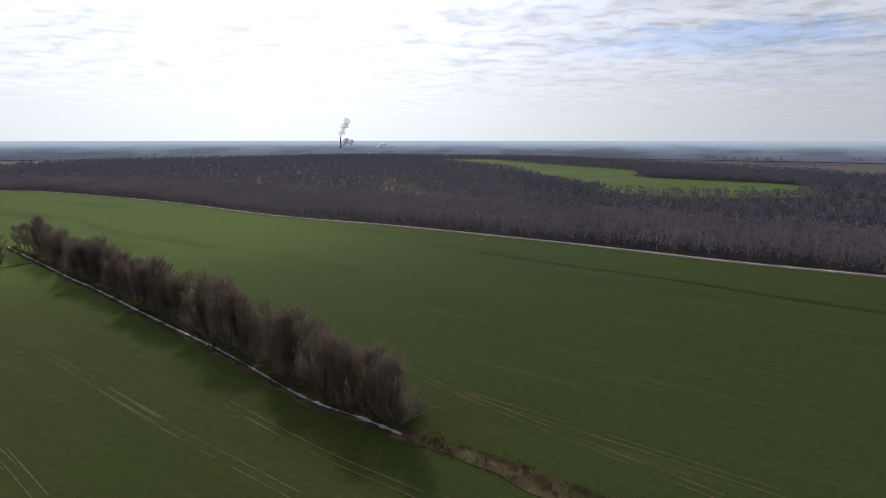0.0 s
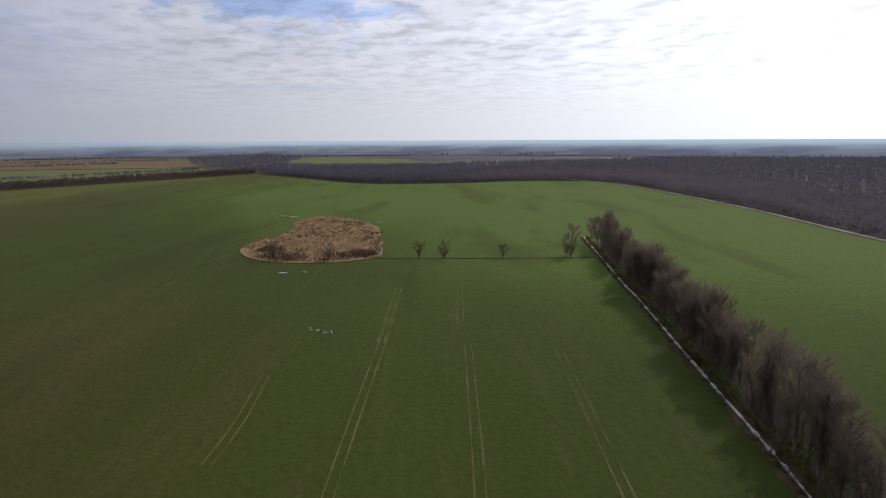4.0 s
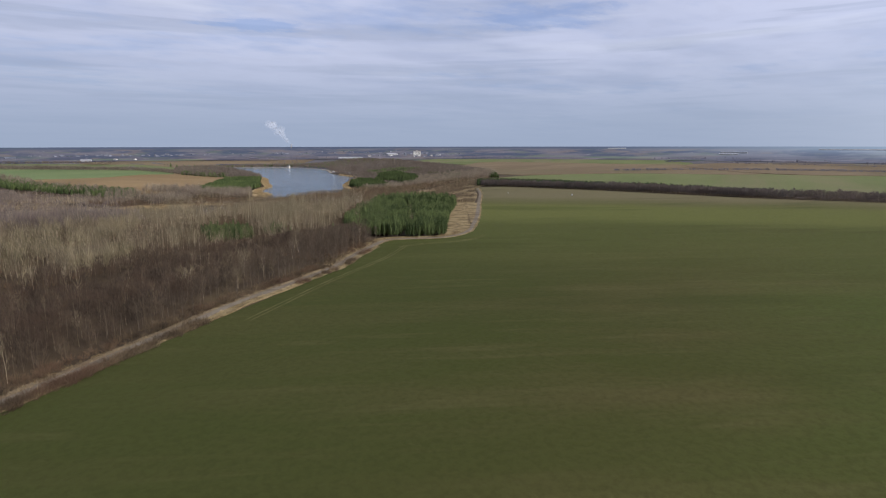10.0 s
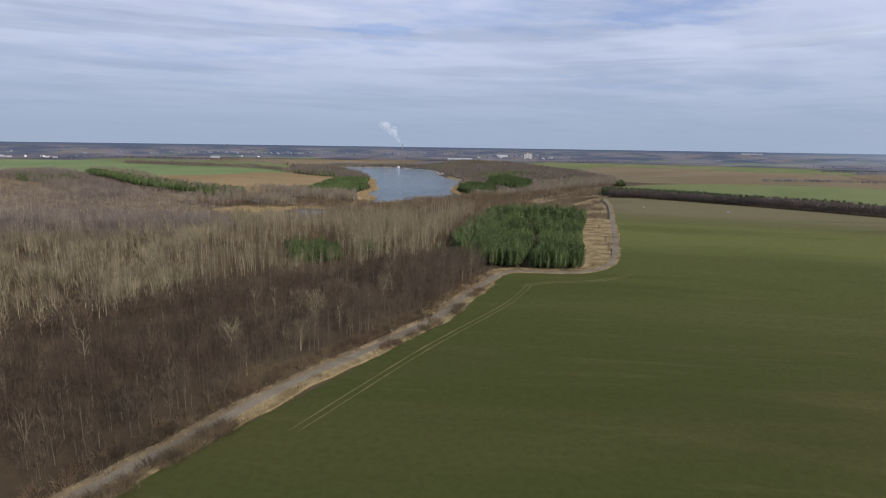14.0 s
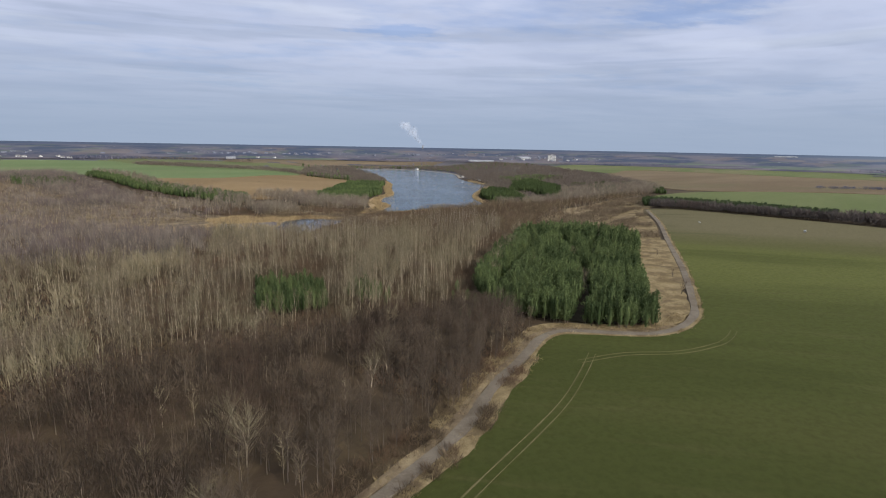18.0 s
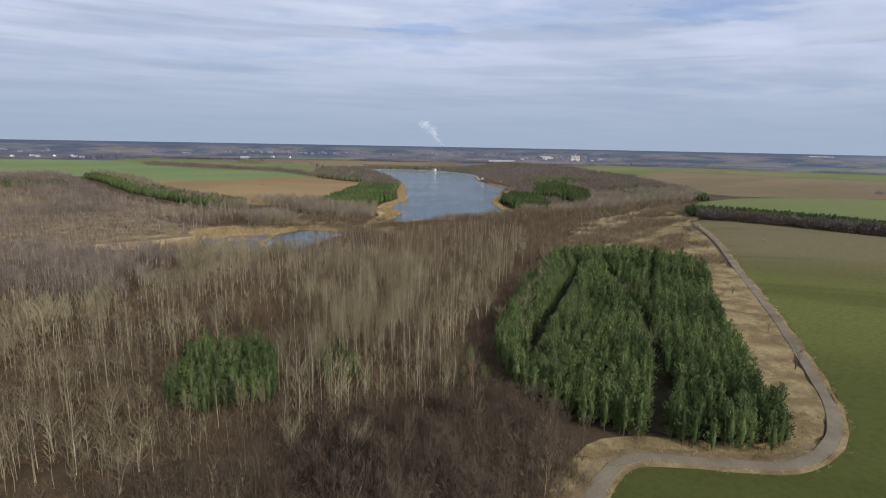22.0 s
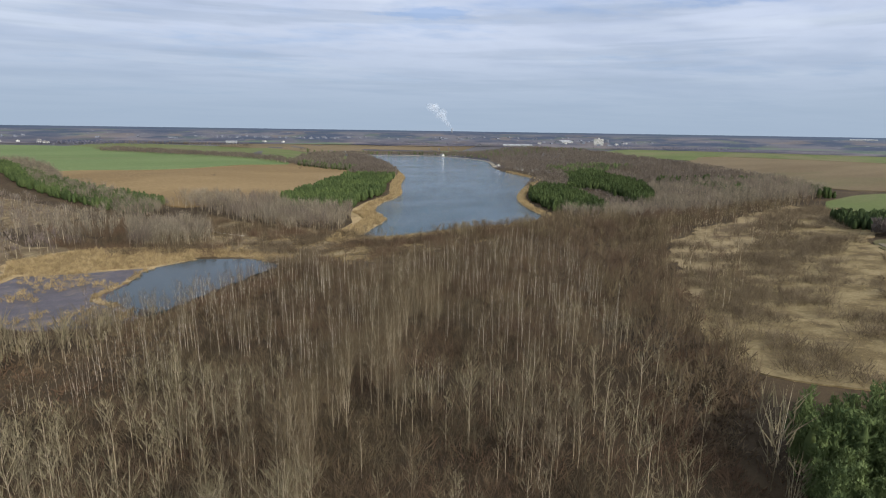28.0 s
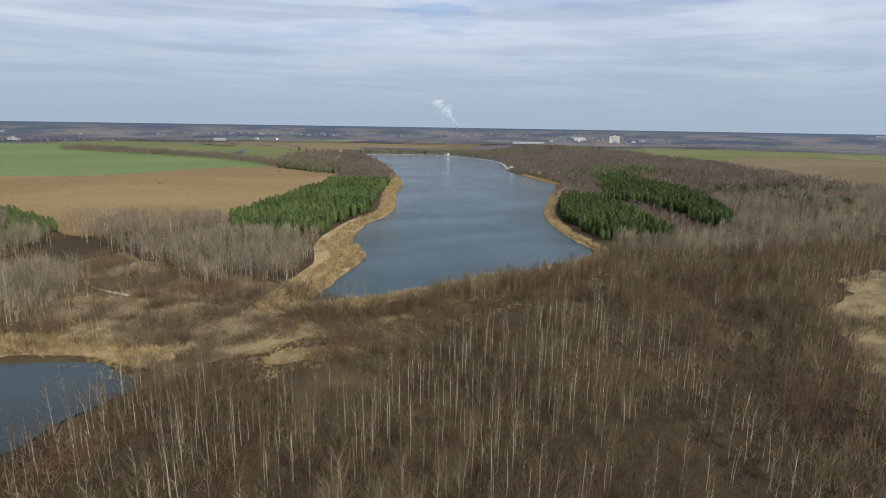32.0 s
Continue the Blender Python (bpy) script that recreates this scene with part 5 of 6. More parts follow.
scrub_places = np.concatenate([grow(SCRUB, 4.0, 76, (), 0.1), grow([(-385, -490), (-440, -560), (-520, -640), (-600, -655), (-560, -600), (-480, -560), (-420, -500)], 8.0, 761, (), 0.3), grow([(-462, -716), (-430, -690), (-480, -640), (-600, -650), (-640, -665), (-560, -675), (-500, -700)], 4.0, 77), grow([(-190, -665), (-262, -645), (-300, -645), (-345, -665), (-300, -700), (-230, -740), (-200, -720)], 7.5, 771), band(SHORE_NEAR, 7, 24, 2.8, 772)])
open_part = inside(OPEN_HEATH, scrub_places[:, 0], scrub_places[:, 1])
mass("shore_scrub", scrub_places[~open_part | (np.arange(len(scrub_places)) % 14 == 0)], BIRCH_FAR, (M["trunks"], M["south_birches"]), "bare scrub between meadow and lake", 78, 0.4, 0.9)
FAR_WEST_WOOD = [(-612, -1035), (-575, -980), (-520, -885), (-560, -950), (-636, -860), (-700, -800), (-775, -805), (-880, -1030), (-900, -1130), (-1010, -1490), (-900, -1560), (-740, -1500), (-712, -1460), (-655, -1262), (-630, -1160)]
END_WOOD = [(-480, -1745), (-565, -1730), (-690, -1660), (-735, -1490), (-900, -1570), (-1050, -1600), (-1000, -1800), (-700, -1780), (-480, -1800), (-330, -1760), (-400, -1735)]
EAST_BELT = [(60, -1585), (-238, -1288), (-300, -1245), (-382, -1208), (-440, -1180), (-462, -1300), (-475, -1700), (-445, -1700), (-400, -1400), (-300, -1310), (-230, -1350), (40, -1650)]
mass("lake_end_woods", np.concatenate([grow(FAR_WEST_WOOD, 7.0, 80, (PINE_WEST_BACK,), 0.15), grow(END_WOOD, 7.5, 81, (), 0.15), grow(EAST_BELT, 6.0, 82), grow([(-300, -1340), (-392, -1420), (-440, -1700), (-372, -1690), (-330, -1500)], 7.0, 821), band([(120, -2080), (-60, -1960), (-210, -1840)], 0, 30, 9, 822), grow([(-362, -1112), (-425, -1092), (-448, -1175), (-385, -1205)], 4.5, 83)]),
     FAR_BARE, (M["trunks"], M["far_birches"]), "bare woods at the lake's far end", 84, 0.7, 1.15)
mass("lake_end_conifers", np.concatenate([grow([(-690, -1100), (-720, -1060), (-800, -1080), (-780, -1200), (-700, -1180)], 7, 85), grow(END_WOOD, 24, 86), grow([(-300, -1250), (-382, -1212), (-400, -1235), (-320, -1290)], 7, 87)]),
     PINE_MID, M["pines"], "dark conifers among the far woods", 88, 0.8, 1.3)

# ---- belts and woods round the fields ----
BELT = [(-563, -556), (-637, -419), (-690, -263), (-738, -180), (-808, -48), (-918, 200), (-940, 258), (-985, 262), (-950, 190), (-845, -50), (-770, -190), (-722, -275), (-672, -432), (-600, -600)]
mass("shelter_belt", np.concatenate([grow(BELT, 4.2, 90, (PINE_BELT,)), band([(-563, -560), (-637, -422), (-690, -266)], 2, 12, 2.6, 901)]), FAR_EDGE, (M["trunks_dark"], M["belt_wood"]), "bare brown shelter belt along the field", 91, 0.7, 1.1)
mass("belt_pines", np.concatenate([grow(PINE_BELT, 3.6, 92), grow([(-668, -445), (-700, -430), (-720, -330), (-740, -260), (-720, -270)], 5, 93)]), PINE_MID, M["dark_pines"], "dark pines in the shelter belt", 94, 0.75, 1.05)
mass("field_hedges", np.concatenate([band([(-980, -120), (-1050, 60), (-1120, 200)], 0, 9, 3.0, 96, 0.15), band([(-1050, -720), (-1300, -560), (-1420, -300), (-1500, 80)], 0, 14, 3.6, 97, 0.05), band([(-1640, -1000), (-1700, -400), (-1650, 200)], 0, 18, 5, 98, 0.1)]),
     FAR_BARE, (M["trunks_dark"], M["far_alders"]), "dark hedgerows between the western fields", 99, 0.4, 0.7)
NEAR_EDGE = [(-595, 440), (-580, 505), (-525, 584), (-440, 572), (-268, 488), (-133, 400), (-35, 356), (67, 299), (140, 255), (190, 229), (320, 150), (390, 230), (210, 345), (60, 440), (-100, 540), (-330, 650), (-560, 720), (-700, 560)]
BRIGHT = [(-63, 1436), (74, 1520), (210, 1210), (318, 993), (278, 825), (425, 685), (340, 540), (170, 564), (140, 700), (97, 1039)]
CLEAR = [(-95, 650), (-52, 610), (18, 476), (-8, 490), (-65, 565)]
PALE = [(-1115, 360), (-1646, 580), (-1500, 720), (-1316, 749), (-892, 624), (-990, 490)]
mass("east_wood_edge", grow(NEAR_EDGE, 5.0, 100, (CLEAR, BRIGHT)), FAR_EDGE, (M["trunks_dark"], M["edge_wood"]), "bare wood behind the wheat field, tinted mauve with haze", 101, 0.7, 1.15)
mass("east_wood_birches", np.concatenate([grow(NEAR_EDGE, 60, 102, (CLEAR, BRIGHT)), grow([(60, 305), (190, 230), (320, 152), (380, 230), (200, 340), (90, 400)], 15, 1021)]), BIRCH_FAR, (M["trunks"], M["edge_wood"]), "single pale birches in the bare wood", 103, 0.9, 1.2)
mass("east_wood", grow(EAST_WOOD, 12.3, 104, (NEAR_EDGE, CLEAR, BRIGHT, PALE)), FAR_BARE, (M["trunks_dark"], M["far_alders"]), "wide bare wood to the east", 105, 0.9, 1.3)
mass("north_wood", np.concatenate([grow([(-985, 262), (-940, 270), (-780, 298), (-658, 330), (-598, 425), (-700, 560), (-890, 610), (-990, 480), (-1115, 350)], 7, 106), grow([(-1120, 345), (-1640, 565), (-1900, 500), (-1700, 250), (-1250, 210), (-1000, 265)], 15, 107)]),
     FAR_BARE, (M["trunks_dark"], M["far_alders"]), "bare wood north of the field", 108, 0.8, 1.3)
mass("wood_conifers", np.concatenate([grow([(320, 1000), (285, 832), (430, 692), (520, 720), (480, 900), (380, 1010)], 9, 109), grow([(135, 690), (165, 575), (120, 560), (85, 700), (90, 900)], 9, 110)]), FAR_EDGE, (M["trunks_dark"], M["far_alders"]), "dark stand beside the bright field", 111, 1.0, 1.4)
ribbon("wood_path", [(-617, 587), (-520, 580), (-437, 566), (-266, 482), (-131, 395), (-35, 350), (67, 293), (138, 248), (190, 221), (330, 144)], 1.7, M["path"], "pale gravel path along the wood's edge", 0.6, 8, 0.4, "path")

# ---- stream, tree row, ditch ----
STREAM = [(95, 40), (60, 56), (27, 74), (13, 83), (-2, 91), (-11, 97), (-26, 106), (-54, 130), (-90, 158), (-133, 192), (-152, 206), (-190, 236), (-216, 256), (-232, 269)]
ribbon("stream_bank", STREAM, 3.4, M["bank"], "dark overgrown stream bank", 0.42, 2, 1.3, "bank")
ribbon("stream", STREAM[4:], 0.42, M["stream"], "narrow stream, its bright glints painted as pale colour", 0.62, 0.6, 3.0, "stream", seed=5, grain=2.3)
ROW = [(-4, 93), (-12, 99), (-28, 110), (-56, 134), (-90, 161), (-133, 195), (-152, 209), (-190, 239), (-210, 254)]
row_places = np.concatenate([band(ROW[:4], -2.0, -4.5, 3.8, 120), band(ROW[3:], -1.8, -6.5, 3.3, 121), shifted(ROW, -3.5, 9.0)[1:-1], shifted(ROW, -6.5, 7.5)[2:-1]])
plant("stream_tree", ROW_TREE, (M["dark_bark"], M["row_twig"]), [(-6, 96), (-11, 101), (-21, 107), (-33, 119), (-39, 124), (-44, 128), (-49, 133), (-54, 137)] + [tuple(p) for p in row_places] + [(-199, 222), (-205, 233), (-213, 259), (-218, 263), (-224, 267), (-229, 271)],
      "tall leafless many-stemmed tree beside the stream", "tree", "row of trees along the stream", 122, 0.8, 1.1)
mass("stream_thicket", band(ROW, -1.5, -9.0, 2.0, 1231), SAPLING, M["thicket"], "grey-brown leafless thicket under the row of trees", 1232, 0.7, 1.9, 0.0, "thicket")
mass("stream_brush", np.concatenate([band(STREAM[1:], -1.2, -3.6, 1.1, 123), band(STREAM[3:], 1.0, 1.8, 1.4, 124, 0.5)]), BUSH, M["brush"], "low brown brushwood on the stream bank", 125, 0.25, 0.6, 0.0, "brushwood")
mass("bank_dry_grass", band(STREAM[:5], 0.6, 1.6, 1.2, 1265, 0.5), TUFT, M["bank_tuft"], "dark dry grass on the ditch bank", 1266, 0.5, 0.9, -0.4, "grass")
mass("ditch_bank_brush", band(STREAM[:4], -0.4, -2.6, 0.9, 1267), BUSH, M["alders"], "dark low brushwood on the open ditch bank", 1268, 0.2, 0.45, 0.0, "brushwood")
mass("stream_grass", np.concatenate([band(STREAM, -0.9, 0.7, 0.62, 1261, 0.5), band(STREAM, -2.5, -0.7, 0.9, 1262), band(STREAM, 0.8, 1.7, 0.9, 1264)]), TUFT, M["bank_tuft"], "dark overhanging grass along the stream", 1263, 0.5, 1.0, -0.5, "grass")
DITCH = [(-190, 234), (-214, 196), (-229, 172), (-236, 162), (-247, 146)]
ribbon("ditch", DITCH, 1.2, M["bank"], "dark narrow ditch through the wheat", 0.5, 3, 0.4, "ditch")
mass("ditch_grass", band(DITCH, -0.9, 0.7, 0.8, 126), TUFT, M["bank_tuft"], "dark grass along the ditch", 127, 0.5, 1.0, 0.0, "grass")
plant("willow", WILLOW, (M["dark_bark"], M["dark_twig"]), [(-228, 172), (-236, 163), (-215, 197), (-197, 223)], "leafless willow with spreading stems by the ditch", "tree", "willows along the ditch", 128, 0.75, 1.05)

# ---- reed island in the field ----
ISLAND = [(-288, 94), (-318, 104), (-338, 129), (-380, 150), (-396, 163), (-392, 178), (-345, 189), (-296, 172), (-262, 156), (-248, 147), (-250, 124), (-266, 102)]
M["island_ground"] = blotchy("brown_reed_litter", (0.195, 0.134, 0.072), (0.300, 0.214, 0.114), (0.110, 0.076, 0.044), 12, 1.0, bump=0.3)
M["island_reed"] = islands("brown_reed", (0.160, 0.110, 0.058), (0.360, 0.260, 0.140), patch=9, tint=(0.18, 0.122, 0.072))
patch("reed_island", ISLAND, M["island_ground"], "tan dry reed bed in a hollow of the field", 0.62, 7, 4, 2.0, category="reed bed", seed=11)
mass("island_reeds", grow(ISLAND, 2.1, 130), REED, M["island_reed"], "tan dry reeds filling the field hollow", 131, 0.55, 0.95, 0.0, "reeds")
mass("island_brush", np.concatenate([grow([(-262, 104), (-280, 99), (-288, 108), (-276, 118), (-262, 118)], 2.6, 132), grow([(-252, 124), (-258, 120), (-266, 140), (-258, 152), (-250, 146)], 2.6, 133), grow(ISLAND, 6.0, 136, (), 0.55), grow([(-292, 100), (-300, 104), (-298, 114), (-286, 112)], 2.2, 137), grow([(-254, 146), (-262, 150), (-270, 146), (-258, 136)], 2.2, 138)]), BUSH, M["alders"],
     "dark leafless bushes at the reed bed's edge", 134, 0.9, 1.5, 0.0, "bushes")
plant("island_tree", WILLOW[:2], (M["dark_bark"], M["dark_twig"]), [(-255, 125), (-272, 104), (-254, 149)], "leafless spreading tree at the reed bed's edge", "tree", "trees of the reed bed", 135, 0.7, 1.1)


def puddle(x, y, long, wide, turn, seed):
    """A shallow ragged pool in the crop."""
    a = np.linspace(0, 2 * math.pi, 12, endpoint=False)
    c, d = math.cos(radians(turn)), math.sin(radians(turn))
    rim = [(x + c * long * math.cos(t) - d * wide * math.sin(t), y + d * long * math.cos(t) + c * wide * math.sin(t)) for t in a]
    return patch("puddle", rim, M["puddle_glare"], "shallow puddle in the wheat, sky reflection painted pale", 0.7, 50, 0.4, 0.5, category="puddle", seed=seed)


pools = [(-408, 156, 3.5, 1.0, 70), (-415, 150, 3.0, 0.8, 60), (-434, 149, 1.5, 0.6, 60), (-242, 100, 2.0, 0.5, 50), (-238, 108, 1.0, 0.4, 45), (-347, 196, 2.0, 0.4, 20), (20, 301, 0.8, 0.4, 0), (-520, -452, 1.6, 0.3, 80)]
pools += [(-169.5 + 1.05 * k + 0.6 * (k % 3), 87.0 + 0.75 * k - 1.1 * (k % 2), 0.35 + 0.22 * (k % 3), 0.11, 30 + 47 * k) for k in range(8)]
for k, (x, y, long, wide, turn) in enumerate(pools):
    puddle(x, y, long, wide, turn, 20 + k)


def tramline(points, name="wheel_track"):
    """A pair of wheel tracks through the crop."""
    for off in (-0.95, 0.95):
        ribbon(name, [tuple(v) for v in shifted(points, off, 5.0)], 0.26, M["track"], "pair of pale wheel tracks through the wheat", 0.35, 5, 1.2, "wheel track", seed=off)


tramline([(-165, 112), (-114, 78), (-88, 61)])
tramline([(-134, 120), (-91, 92), (-70, 78)])
tramline([(-116, 137), (-74, 109), (-51, 94)])
tramline([(-97, 125), (-55, 96), (-17, 72)])
tramline([(-42, 103), (-17, 85), (3, 73)])
tramline([(0, 117), (30, 92), (52, 74)])
tramline([(6, 112), (36, 93), (63, 75)])
tramline([(-76, 83), (-58, 70)])
tramline([(-194, 130), (-148, 100)])
tramline([(-187, 153), (-148, 127)])
tramline([(-112, 49), (-124, 57), (-143, 67)])
tramline([(-150, -152), (-184, -179), (-202, -192), (-231, -212), (-247, -226), (-259, -238)])
tramline([(-252, -234), (-268, -234.5), (-285, -230.5), (-304, -233), (-316, -240)])
for pts in ([(19, 266), (57, 239), (95, 215), (129, 188), (170, 160)],):
    ribbon("furrow", pts, 2.8, M["dark_wheat"], "dark wet furrow in the wheat", 0.36, 5, 0.8, "furrow")
for pts, wide in (([(-273, 81), (-288, 80), (-311, 86), (-328, 97), (-337, 114)], 1.1), ([(-350, 100), (-373, 128), (-388, 138)], 1.1), ([(-238, 47), (-252, 56), (-265, 64), (-276, 73), (-281, 80)], 0.9)):
    ribbon("wheel_mark", pts, wide, M["mark"], "soft dark curved machine mark in the wheat", 0.36, 2, 0.7, "wheel mark", seed=wide)


# ---- the distance ----
def backdrop():
    """The far country beyond two kilometres, up to the horizon, with haze painted in as glow."""
    turns, r = 240, np.linspace(1900, 4590, 30)
    a = np.linspace(0, 2 * np.pi, turns, endpoint=False)
    x, y = (-150 + r[:, None] * np.cos(a)).ravel(), (-230 + r[:, None] * np.sin(a)).ravel()
    i, j = np.meshgrid(np.arange(len(r) - 1), np.arange(turns), indexing="ij")
    k = (j + 1) % turns
    p, q, s, t = i * turns + j, i * turns + k, (i + 1) * turns + j, (i + 1) * turns + k
    tris = np.concatenate([np.stack([p, s, t], -1).reshape(-1, 3), np.stack([p, t, q], -1).reshape(-1, 3)])
    m = bpy.data.materials.new("distance_painted_haze")
    m.use_nodes = True
    n = Nodes(m.node_tree)
    place = n.node("ShaderNodeNewGeometry").outputs["Position"]
    away = n.node("ShaderNodeVectorMath", {0: place, 1: (150, 230, 0)}, operation="ADD").outputs[0]
    far = n.node("ShaderNodeVectorMath", {0: away}, operation="LENGTH").outputs["Value"]
    side = n.node("ShaderNodeVectorMath", {0: n.node("ShaderNodeVectorMath", {0: away}, operation="NORMALIZE").outputs[0], 1: (-0.335, 0.942, 0)}, operation="DOT_PRODUCT").outputs["Value"]
    c = n.mix(n.ramp(n.noise(place, 1 / 240, 5, 0.62), 0.44, 0.58), (0.046, 0.042, 0.052), (0.104, 0.090, 0.102))
    c = n.mix(n.ramp(n.noise(n.mapped(place, shift=(500, 100, 0)), 1 / 210, 4, 0.6), 0.60, 0.66, 0, 0.7), c, (0.085, 0.115, 0.065))
    c = n.mix(n.ramp(n.noise(n.mapped(place, shift=(900, 300, 0)), 1 / 90, 5, 0.7), 0.58, 0.68, 0, 0.8), c, (0.22, 0.20, 0.20))
    lots = n.noise(n.mapped(place, shift=(300, 700, 0)), 1 / 620, 4, 0.55)
    c = n.mix(n.ramp(lots, 0.46, 0.54, 0, 0.85), c, (0.050, 0.046, 0.060))
    c = n.mix(n.ramp(n.noise(n.mapped(place, shift=(80, 900, 0)), 1 / 420, 3, 0.5), 0.54, 0.60, 0, 0.65), c, (0.20, 0.165, 0.155))
    c = n.mix(n.ramp(n.noise(n.mapped(place, shift=(640, 200, 0)), 1 / 500, 3, 0.5), 0.57, 0.62, 0, 0.8), c, (0.115, 0.155, 0.075))
    # towards the sun the ground colour itself is tinted like bluish haze
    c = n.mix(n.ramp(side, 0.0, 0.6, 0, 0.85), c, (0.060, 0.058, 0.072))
    solid = n.node("ShaderNodeBsdfDiffuse", {"Color": c})
    way = n.node("ShaderNodeVectorMath", {0: n.node("ShaderNodeVectorMath", {0: away}, operation="NORMALIZE").outputs[0], 3: 2600.0}, operation="SCALE").outputs[0]
    polar = n.node("ShaderNodeVectorMath", {0: way, 1: n.node("ShaderNodeCombineXYZ", {2: n.math("MULTIPLY", far, 0.22)}).outputs[0]}, operation="ADD").outputs[0]
    tone = n.noise(polar, 1 / 210, 5, 0.62)
    # glow colours of the haze: duller in the south, bright towards the sun
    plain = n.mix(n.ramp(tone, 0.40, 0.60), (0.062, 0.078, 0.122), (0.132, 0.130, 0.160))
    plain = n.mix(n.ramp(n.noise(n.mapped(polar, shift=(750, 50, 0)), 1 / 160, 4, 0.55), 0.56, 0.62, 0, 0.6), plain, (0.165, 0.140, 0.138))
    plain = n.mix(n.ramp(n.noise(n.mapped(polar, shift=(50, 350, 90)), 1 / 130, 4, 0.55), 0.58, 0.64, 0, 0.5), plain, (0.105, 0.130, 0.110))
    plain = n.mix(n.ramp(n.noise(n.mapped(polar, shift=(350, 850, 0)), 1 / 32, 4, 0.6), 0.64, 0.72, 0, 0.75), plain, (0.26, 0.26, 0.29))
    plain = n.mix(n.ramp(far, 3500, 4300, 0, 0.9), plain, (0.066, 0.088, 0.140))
    sunward_haze = n.mix(n.ramp(tone, 0.38, 0.60), (0.165, 0.205, 0.300), (0.260, 0.330, 0.450))
    sunward_haze = n.mix(n.ramp(far, 2500, 4300), sunward_haze, (0.45, 0.585, 0.735))
    air = n.mix(n.ramp(side, -0.4, 0.75), plain, sunward_haze)
    # emission stands in for air haze and takes over with distance
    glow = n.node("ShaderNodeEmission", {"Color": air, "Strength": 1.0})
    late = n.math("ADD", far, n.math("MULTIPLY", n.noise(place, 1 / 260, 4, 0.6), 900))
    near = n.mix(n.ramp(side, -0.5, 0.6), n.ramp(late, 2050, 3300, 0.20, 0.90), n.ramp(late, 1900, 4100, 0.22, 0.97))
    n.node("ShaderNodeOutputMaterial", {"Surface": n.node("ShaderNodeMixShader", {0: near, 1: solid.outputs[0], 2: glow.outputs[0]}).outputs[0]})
    tagged(new("backdrop", make_mesh("backdrop", np.c_[x, y, land(x, y) + 1.5], tris, m, True)), "woods and fields of the far country with painted blue-grey haze", "distance", kind="structure")


backdrop()
rng = np.random.default_rng(200)
a, r = 2 * math.pi * rng.random(5000), 1650 + 420 * rng.random(5000)
ring = np.c_[-150 + r * np.cos(a), -230 + r * np.sin(a)]
ring = ring[np.array([noise.noise((x / 330, y / 330, 3.0)) for x, y in ring]) > 0.12]
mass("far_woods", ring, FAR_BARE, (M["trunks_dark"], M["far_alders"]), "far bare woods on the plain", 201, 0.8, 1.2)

# ---- houses ----
M["plaster"] = blotchy("pale_plaster", (0.46, 0.45, 0.42), (0.56, 0.55, 0.52), None, 4, 0.4)
M["tin"] = blotchy("pale_sheet_metal", (0.22, 0.225, 0.23), (0.32, 0.325, 0.33), None, 8, 0.6, rough=0.5, spec=0.5)
M["slate"] = blotchy("grey_roofing", (0.16, 0.15, 0.15), (0.25, 0.24, 0.23), None, 5, 0.4)
M["clay"] = blotchy("red_roof_tiles", (0.24, 0.09, 0.055), (0.34, 0.14, 0.085), None, 5, 0.4)
M["glass"] = blotchy("dark_window_glass", (0.03, 0.035, 0.04), (0.05, 0.055, 0.06), None, 2, 0.4, rough=0.1, spec=0.5)


def box(w, l, h, z=0.0, at=(0, 0)):
    bm = bmesh.new()
    bmesh.ops.create_cube(bm, size=1.0)
    bmesh.ops.scale(bm, vec=(w, l, h), verts=bm.verts)
    bmesh.ops.translate(bm, vec=(at[0], at[1], z + h / 2), verts=bm.verts)
    return bm


def solid(name, bm, mat, parent, label=""):
    me = bpy.data.meshes.new(name)
    bm.to_mesh(me)
    bm.free()
    me.materials.append(mat)
    return part(name, me, parent, label)


def gable(w, l, h, over, thick):
    """A pitched roof with thickness and overhang, its ridge along y."""
    bm = bmesh.new()
    hw, hl = w / 2 + over, l / 2 + over
    drop = over * h / (w / 2)
    ring = [(-hw, -drop), (0, h), (hw, -drop), (hw, -drop - thick), (0, h - thick), (-hw, -drop - thick)]
    ends = [[bm.verts.new((x, y, z)) for x, z in ring] for y in (-hl, hl)]
    for k in range(6):
        bm.faces.new((ends[0][k], ends[0][(k + 1) % 6], ends[1][(k + 1) % 6], ends[1][k]))
    bm.faces.new(ends[0][::-1])
    bm.faces.new(ends[1])
    bmesh.ops.recalc_face_normals(bm, faces=bm.faces)
    return bm


def gabled_walls(w, l, h, rise):
    bm = bmesh.new()
    ring = [(-w / 2, -0.5), (w / 2, -0.5), (w / 2, h), (0, h + rise - 0.1), (-w / 2, h)]
    ends = [[bm.verts.new((x, y, z)) for x, z in ring] for y in (-l / 2, l / 2)]
    for k in range(5):
        bm.faces.new((ends[0][k], ends[0][(k + 1) % 5], ends[1][(k + 1) % 5], ends[1][k]))
    bm.faces.new(ends[0][::-1])
    bm.faces.new(ends[1])
    bmesh.ops.recalc_face_normals(bm, faces=bm.faces)
    return bm


